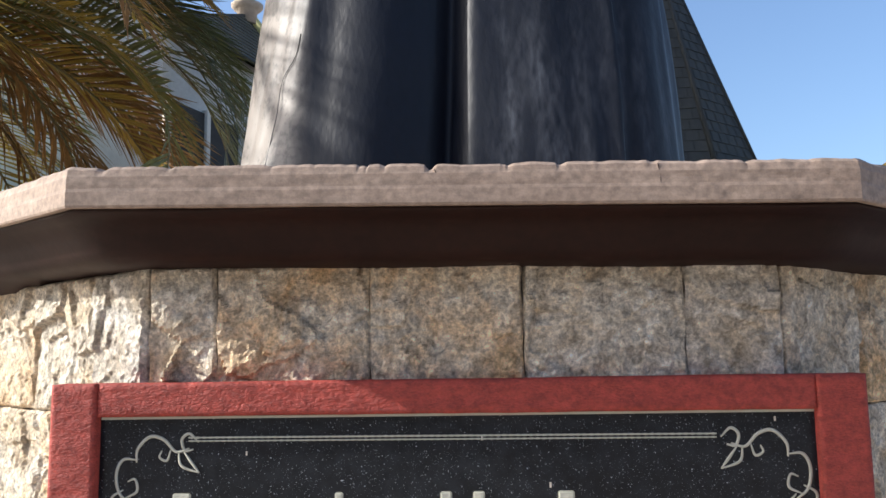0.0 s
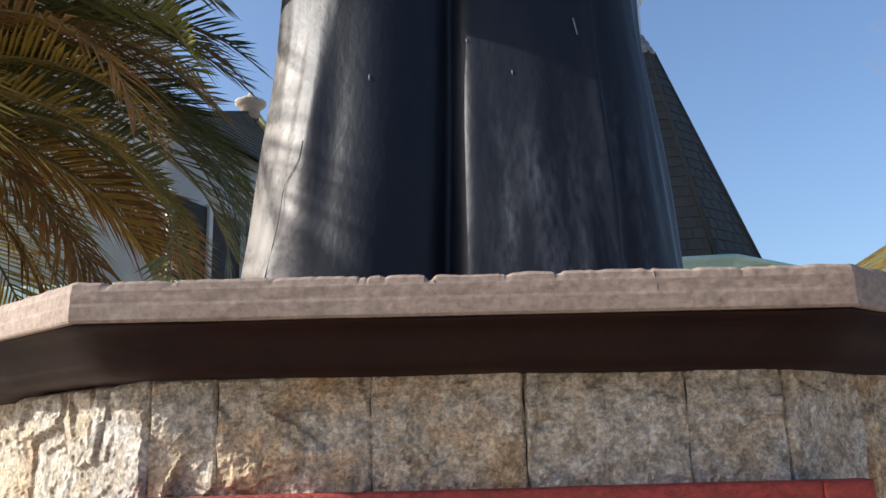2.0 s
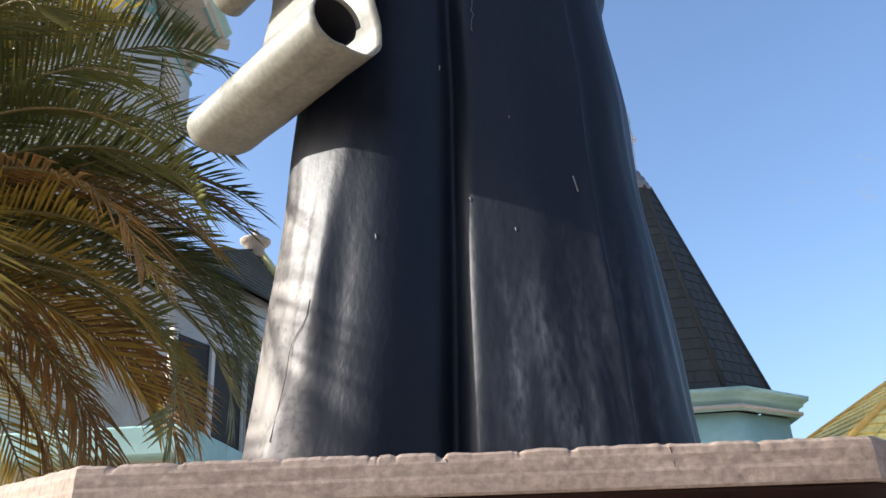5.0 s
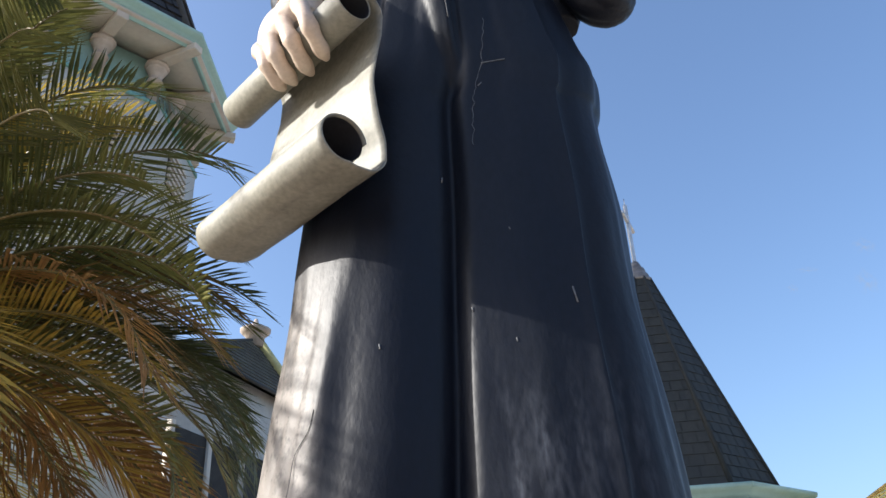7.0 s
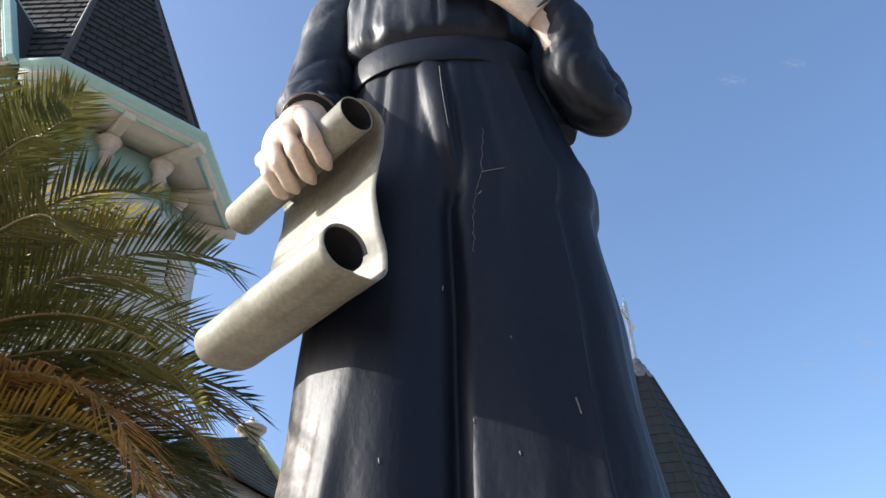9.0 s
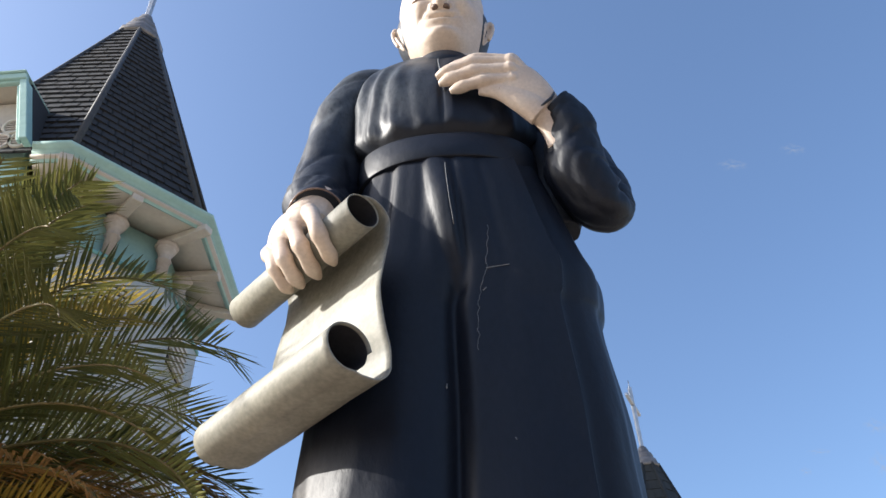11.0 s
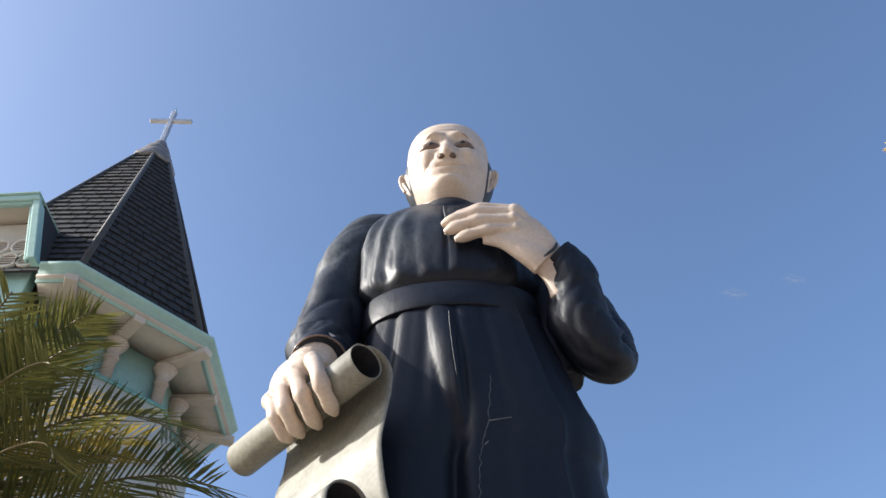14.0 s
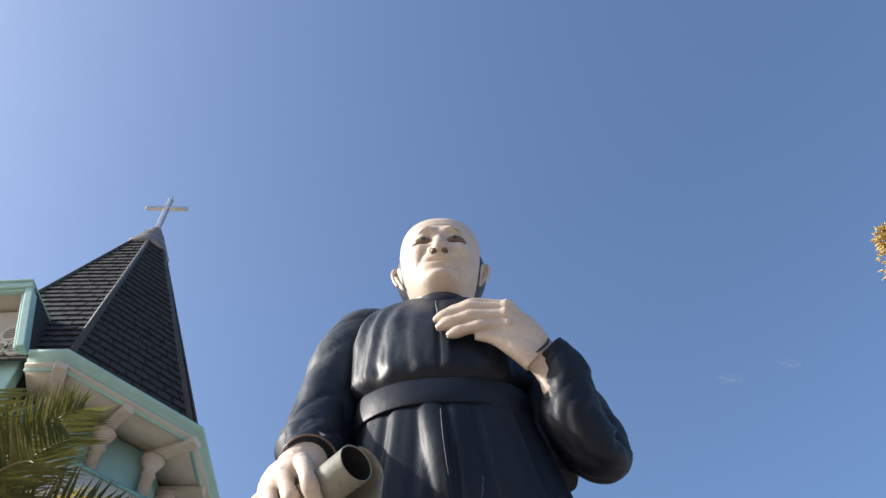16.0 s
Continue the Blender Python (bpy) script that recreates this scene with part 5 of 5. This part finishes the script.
# ---- palm ----
def frond_mesh(seed, length, droop, leaf, rise, limp=0.0):
    """A feather leaf along +x: a bending stem with two ranks of narrow folded leaflets."""
    rnd = random.Random(seed)
    bm = bmesh.new()
    n = 26
    pts, ang = [], rise
    p = Vector((0, 0, 0))
    side = 0.0
    bend = rnd.uniform(-0.35, 0.35)
    for i in range(n + 1):
        pts.append(p.copy())
        d = Vector((math.cos(ang) * math.cos(side), math.cos(ang) * math.sin(side), math.sin(ang)))
        p = p + d * (length / n)
        ang -= droop / n * (0.4 + 1.4 * i / n)
        side += bend / n
    tube(bm, [(*q, 0.017 * (1 - 0.85 * i / n) + 0.002) for i, q in enumerate(pts)], 1, n=5, steps=1, up=(0, 0.3, 1))
    m = int(length * 19)
    for s in (-1, 1):
        for i in range(m):
            u = 0.13 + 0.87 * (i + rnd.uniform(-0.2, 0.2)) / m
            u = min(max(u, 0.1), 0.995)
            k = min(int(u * n), n - 1)
            base = pts[k].lerp(pts[k + 1], u * n - k)
            d = (pts[k + 1] - pts[k]).normalized()
            lat = d.cross(Vector((0, 0, 1))).normalized() * s
            up = lat.cross(d).normalized() * s
            ln = 0.40 * (0.35 + 1.0 * math.sin(math.pi * min(1, 0.12 + u * 0.86)) ** 0.7) * rnd.uniform(0.85, 1.1) * (length / 2.6)
            fwd = 0.75 + 0.6 * u
            dirn = (lat + d * fwd + up * rnd.uniform(0.05, 0.45)).normalized()
            w = 0.0125 * rnd.uniform(0.8, 1.2)
            tip_drop = Vector((0, 0, -1)) * ln * (rnd.uniform(0.0, 0.10) + limp * rnd.uniform(0.5, 1.0))
            mid_ = base + dirn * ln * 0.5 + tip_drop * 0.22
            tip = base + dirn * ln + tip_drop
            across = dirn.cross(up).normalized() * w
            keel = up * (-w * 0.45)
            v = [bm.verts.new(q) for q in (base - across * 0.5, base + keel * 0.3, base + across * 0.5, mid_ - across, mid_ + keel, mid_ + across, tip)]
            for f in ((0, 1, 4, 3), (1, 2, 5, 4), (3, 4, 6), (4, 5, 6)):
                bm.faces.new([v[q] for q in f])
    return mesh_of("frond", bm, [leaf, RACHIS])


FRESH = [frond_mesh(k, 2.7 + 0.12 * k, 1.1 + 0.15 * k, LEAF, 0.0) for k in range(5)]
TIRED = [frond_mesh(20 + k, 2.5 + 0.1 * k, 1.0 + 0.2 * k, LEAF_YELLOW, 0.0) for k in range(2)]
DEAD = [frond_mesh(40 + k, 2.5 + 0.15 * k, 1.0 + 0.25 * k, LEAF_DRY, 0.0, 0.5) for k in range(3)]


def name_leaf(ob):
    if ob.data in DEAD:
        tagged(ob, "dry brown hanging leaf")
    elif ob.data in TIRED:
        tagged(ob, "yellowing palm leaf")


def palm(at, crown_z, count, seed, label):
    t = thing("palm_tree", label, "palm tree", at)
    bm = bmesh.new()
    rings = []
    for i in range(34):
        z = crown_z * i / 33
        r = 0.20 + 0.03 * (i % 2) + 0.06 * math.exp(-z * 2)
        rings.append([(r * math.cos(2 * math.pi * j / 16), r * math.sin(2 * math.pi * j / 16), z) for j in range(16)])
    loft(bm, rings)
    part("trunk", bm, BARK, t, "ringed brown trunk")
    rnd = random.Random(seed)
    for i in range(count):
        u = i / (count - 1)
        az = 243 + i * 137.508 + rnd.uniform(-12, 12)
        pitch = 78 - 142 * u ** 0.95 + rnd.uniform(-7, 7)
        dry = min(1.0, max(0.0, (u - 0.40) / 0.28))
        roll_ = rnd.random()
        me = DEAD[i % 3] if roll_ < dry * 0.60 else (TIRED[i % 2] if roll_ < dry * 0.60 + (0.08 if u < 0.42 else 0.42) else FRESH[i % 5])
        ob = new("frond", me)
        ob.parent = t
        ob.matrix_local = Matrix.Translation((0, 0, crown_z - 0.35 * u)) @ Matrix.Rotation(radians(az), 4, "Z") @ Matrix.Rotation(radians(-pitch), 4, "Y") @ Matrix.Rotation(radians(rnd.uniform(-25, 25)), 4, "X") @ Matrix.Scale(0.96 if u < 0.28 else 1.0, 4) @ Matrix.Translation((0.12, 0, 0))
        name_leaf(ob)
    # a thicker sheaf of leaves arching out over the square
    for j in range(12):
        u = j / 11
        az, pitch = -24 + 66 * ((j * 0.618) % 1.0), 31 - 33 * u + rnd.uniform(-3, 3)
        ob = new("frond", FRESH[j % 5] if j < 4 or j % 3 == 0 else (TIRED[j % 2] if j % 3 == 1 else DEAD[j % 3]))
        ob.parent = t
        ob.matrix_local = Matrix.Translation((0, 0, crown_z - 0.12 - 0.22 * u)) @ Matrix.Rotation(radians(az), 4, "Z") @ Matrix.Rotation(radians(-pitch), 4, "Y") @ Matrix.Rotation(radians(rnd.uniform(-30, 30)), 4, "X") @ Matrix.Translation((0.12, 0, 0))
        name_leaf(ob)
    # long leaves that hang out towards the statue
    for j, (az, pitch) in enumerate(((20, 20), (2, 21), (12, 12), (24, 4), (30, 14), (8, 30), (34, 24))):
        ob = new("frond", (FRESH[4], DEAD[1], FRESH[3], TIRED[1])[j % 4])
        ob.parent = t
        ob.matrix_local = Matrix.Translation((0, 0, crown_z - 0.2)) @ Matrix.Rotation(radians(az), 4, "Z") @ Matrix.Rotation(radians(-pitch), 4, "Y") @ Matrix.Translation((0.12, 0, 0))
        name_leaf(ob)
    # young upright leaves from the heart of the crown
    for k, az, pitch in ((0, -40, 60), (0, -28, 80), (1, -30, 50), (1, -10, 84), (2, -46, 44), (0, -52, 52)):
        ob = new("frond", FRESH[k])
        ob.parent = t
        ob.matrix_local = Matrix.Translation((0, 0, crown_z - 0.05)) @ Matrix.Rotation(radians(az), 4, "Z") @ Matrix.Rotation(radians(-pitch), 4, "Y") @ Matrix.Translation((0.12, 0, 0))
    return t


palm_a = palm((-4.10, 3.0, 0), 4.0, 105, 5, "date palm with green, yellowing and dry brown feather leaves")

# ---- tall flower spike ----
spike = thing("flower_spike_plant", "tall dry flower stalk with yellow and rusty blossom clumps", "plant", (4.23, 2.65, -0.08))
bm = bmesh.new()
tube(bm, [(0, 0, 0.06, 0.07), (0.02, 0, 3, 0.055), (0, 0.02, 6, 0.04), (0, 0, 8.2, 0.02)], n=8, up=(0, 1, 0))
part("stalk", bm, RACHIS, spike, "long bare stalk")
BLOOM = mat("rusty_blossom", (0.42, 0.20, 0.07), (0.30, 0.15, 0.06), rough=0.8, scale=20, bump=0)
BLOOM_Y = mat("yellow_blossom", (0.52, 0.36, 0.10), (0.40, 0.28, 0.09), rough=0.7, scale=20, bump=0)
rnd = random.Random(12)
for cz, cr, m in ((7.75, 0.26, BLOOM_Y), (7.45, 0.24, BLOOM), (6.9, 0.20, BLOOM), (8.1, 0.16, BLOOM_Y), (6.4, 0.16, BLOOM)):
    bm = bmesh.new()
    for i in range(420):
        d = Vector((rnd.gauss(0, 1), rnd.gauss(0, 1), rnd.gauss(0, 1) * 0.8)).normalized()
        c = Vector((0, 0, cz)) + d * cr * rnd.uniform(0.55, 1.0)
        a = d.orthogonal().normalized() * 0.014
        b = d.cross(a).normalized() * 0.014
        h = d * rnd.uniform(0.02, 0.06)
        v = [bm.verts.new(q) for q in (c + a, c + b, c - a, c - b, c + h)]
        for f in ((0, 1, 4), (1, 2, 4), (2, 3, 4), (3, 0, 4)):
            bm.faces.new([v[q] for q in f])
    part("blossom_clump", bm, m, spike, "clump of small blossoms")

# ---- thin clouds, far off ----
cl = bpy.data.materials.new("thin_cloud")
cl.use_nodes = True
nt = cl.node_tree
nt.nodes.clear()
o_ = nt.nodes.new("ShaderNodeOutputMaterial")
mx = nt.nodes.new("ShaderNodeMixShader")
tr_ = nt.nodes.new("ShaderNodeBsdfTransparent")
em = nt.nodes.new("ShaderNodeEmission")
em.inputs[0].default_value, em.inputs[1].default_value = (0.80, 0.86, 0.95, 1), 0.30
co = nt.nodes.new("ShaderNodeTexCoord")
ns = nt.nodes.new("ShaderNodeTexNoise")
ns.inputs["Scale"].default_value, ns.inputs["Detail"].default_value = 2.2, 6
gr = nt.nodes.new("ShaderNodeTexGradient")
gr.gradient_type = "SPHERICAL"
mu = nt.nodes.new("ShaderNodeMath")
mu.operation = "MULTIPLY"
nr = nt.nodes.new("ShaderNodeMapRange")
nr.inputs[1].default_value, nr.inputs[2].default_value = 0.42, 0.95
for a, b in ((co.outputs["Object"], ns.inputs[0]), (co.outputs["Object"], gr.inputs[0]), (ns.outputs[0], nr.inputs[0]), (nr.outputs[0], mu.inputs[0]), (gr.outputs["Fac"], mu.inputs[1]), (mu.outputs[0], mx.inputs[0]), (tr_.outputs[0], mx.inputs[1]), (em.outputs[0], mx.inputs[2]), (mx.outputs[0], o_.inputs[0])):
    nt.links.new(a, b)
for k, (x, z, sx, sz) in enumerate(((395, 428, 16, 5), (459, 407, 15, 22), (469, 455, 16, 14), (372, 405, 8, 7), (420, 905, 26, 16), (520, 930, 22, 16))):
    bm = bmesh.new()
    bmesh.ops.create_grid(bm, x_segments=1, y_segments=1, size=1.0)
    ob = new("cloud", mesh_of("cloud", bm, cl))
    ob.matrix_world = Matrix.Translation((x, 900, z)) @ Matrix.Rotation(radians(90), 4, "X") @ Matrix.Diagonal((sx, sz, 1, 1))
    ob.visible_shadow = False
    tagged(ob, "small thin white wisp of cloud", "cloud", kind="structure")

# ---- stones of the pedestal ----
plan = offset_plan(0.208)
tints = [STONE, STONE_OCHRE, STONE_GREY]
FRONT_JOINTS = [-0.577, -0.452, -0.153, 0.142, 0.447, 0.622]
rnd = random.Random(21)
for f in range(8):
    a, b = Vector(plan[f]), Vector(plan[(f + 1) % 8])
    d = (b - a).normalized()
    ang = math.atan2(d.y, d.x)
    ln = (b - a).length
    z_top = FOOT + 0.012
    for row in range(6):
        z1 = z_top - (0.0 if row == 0 else 0.295 + 0.27 * (row - 1))
        z0 = max(0.0, z_top - (0.295 + 0.27 * row))
        if z1 - z0 < 0.05:
            continue
        if f == 0 and row == 0:
            cuts = [x - a.x for x in FRONT_JOINTS]
            cuts[0], cuts[-1] = 0.0, ln
        else:
            cuts, s = [0.0], 0.0
            while s < ln - 0.20:
                s += rnd.uniform(0.20, 0.32) if f in (0, 1, 7) else rnd.uniform(0.26, 0.36)
                cuts.append(min(s, ln))
            if ln - cuts[-1] < 0.08:
                cuts[-1] = ln
            else:
                cuts.append(ln)
        for i in range(len(cuts) - 1):
            w = cuts[i + 1] - cuts[i]
            h = z1 - z0
            tint = [STONE, STONE_OCHRE, STONE_OCHRE, STONE, STONE_GREY][i % 5] if f == 0 and row == 0 else tints[rnd.randrange(3)]
            me = stone_mesh(w - 0.0015, h - 0.003, 0.0, rnd.uniform(0, 40), tint, 0.006 if f in (0, 1, 7) and row < 2 else 0.03)
            ob = new("stone", me)
            ob.parent = pedestal
            mid2 = a + d * (cuts[i] + w / 2)
            ob.matrix_local = Matrix.Translation((mid2.x, mid2.y, (z0 + z1) / 2)) @ Matrix.Rotation(ang, 4, "Z")

# ---- unseen plain wall added behind the camera: shapes sky reflections and bounce ----
bm = bmesh.new()
box(bm, (-40, -16.3, 0), (40, -16, 6.5))
tagged(new("light_shaping_wall", mesh_of("light_shaping_wall", bm, COLUMN)), "unseen plain stone-coloured wall added behind the camera to shape reflections and bounce", "wall", kind="structure")
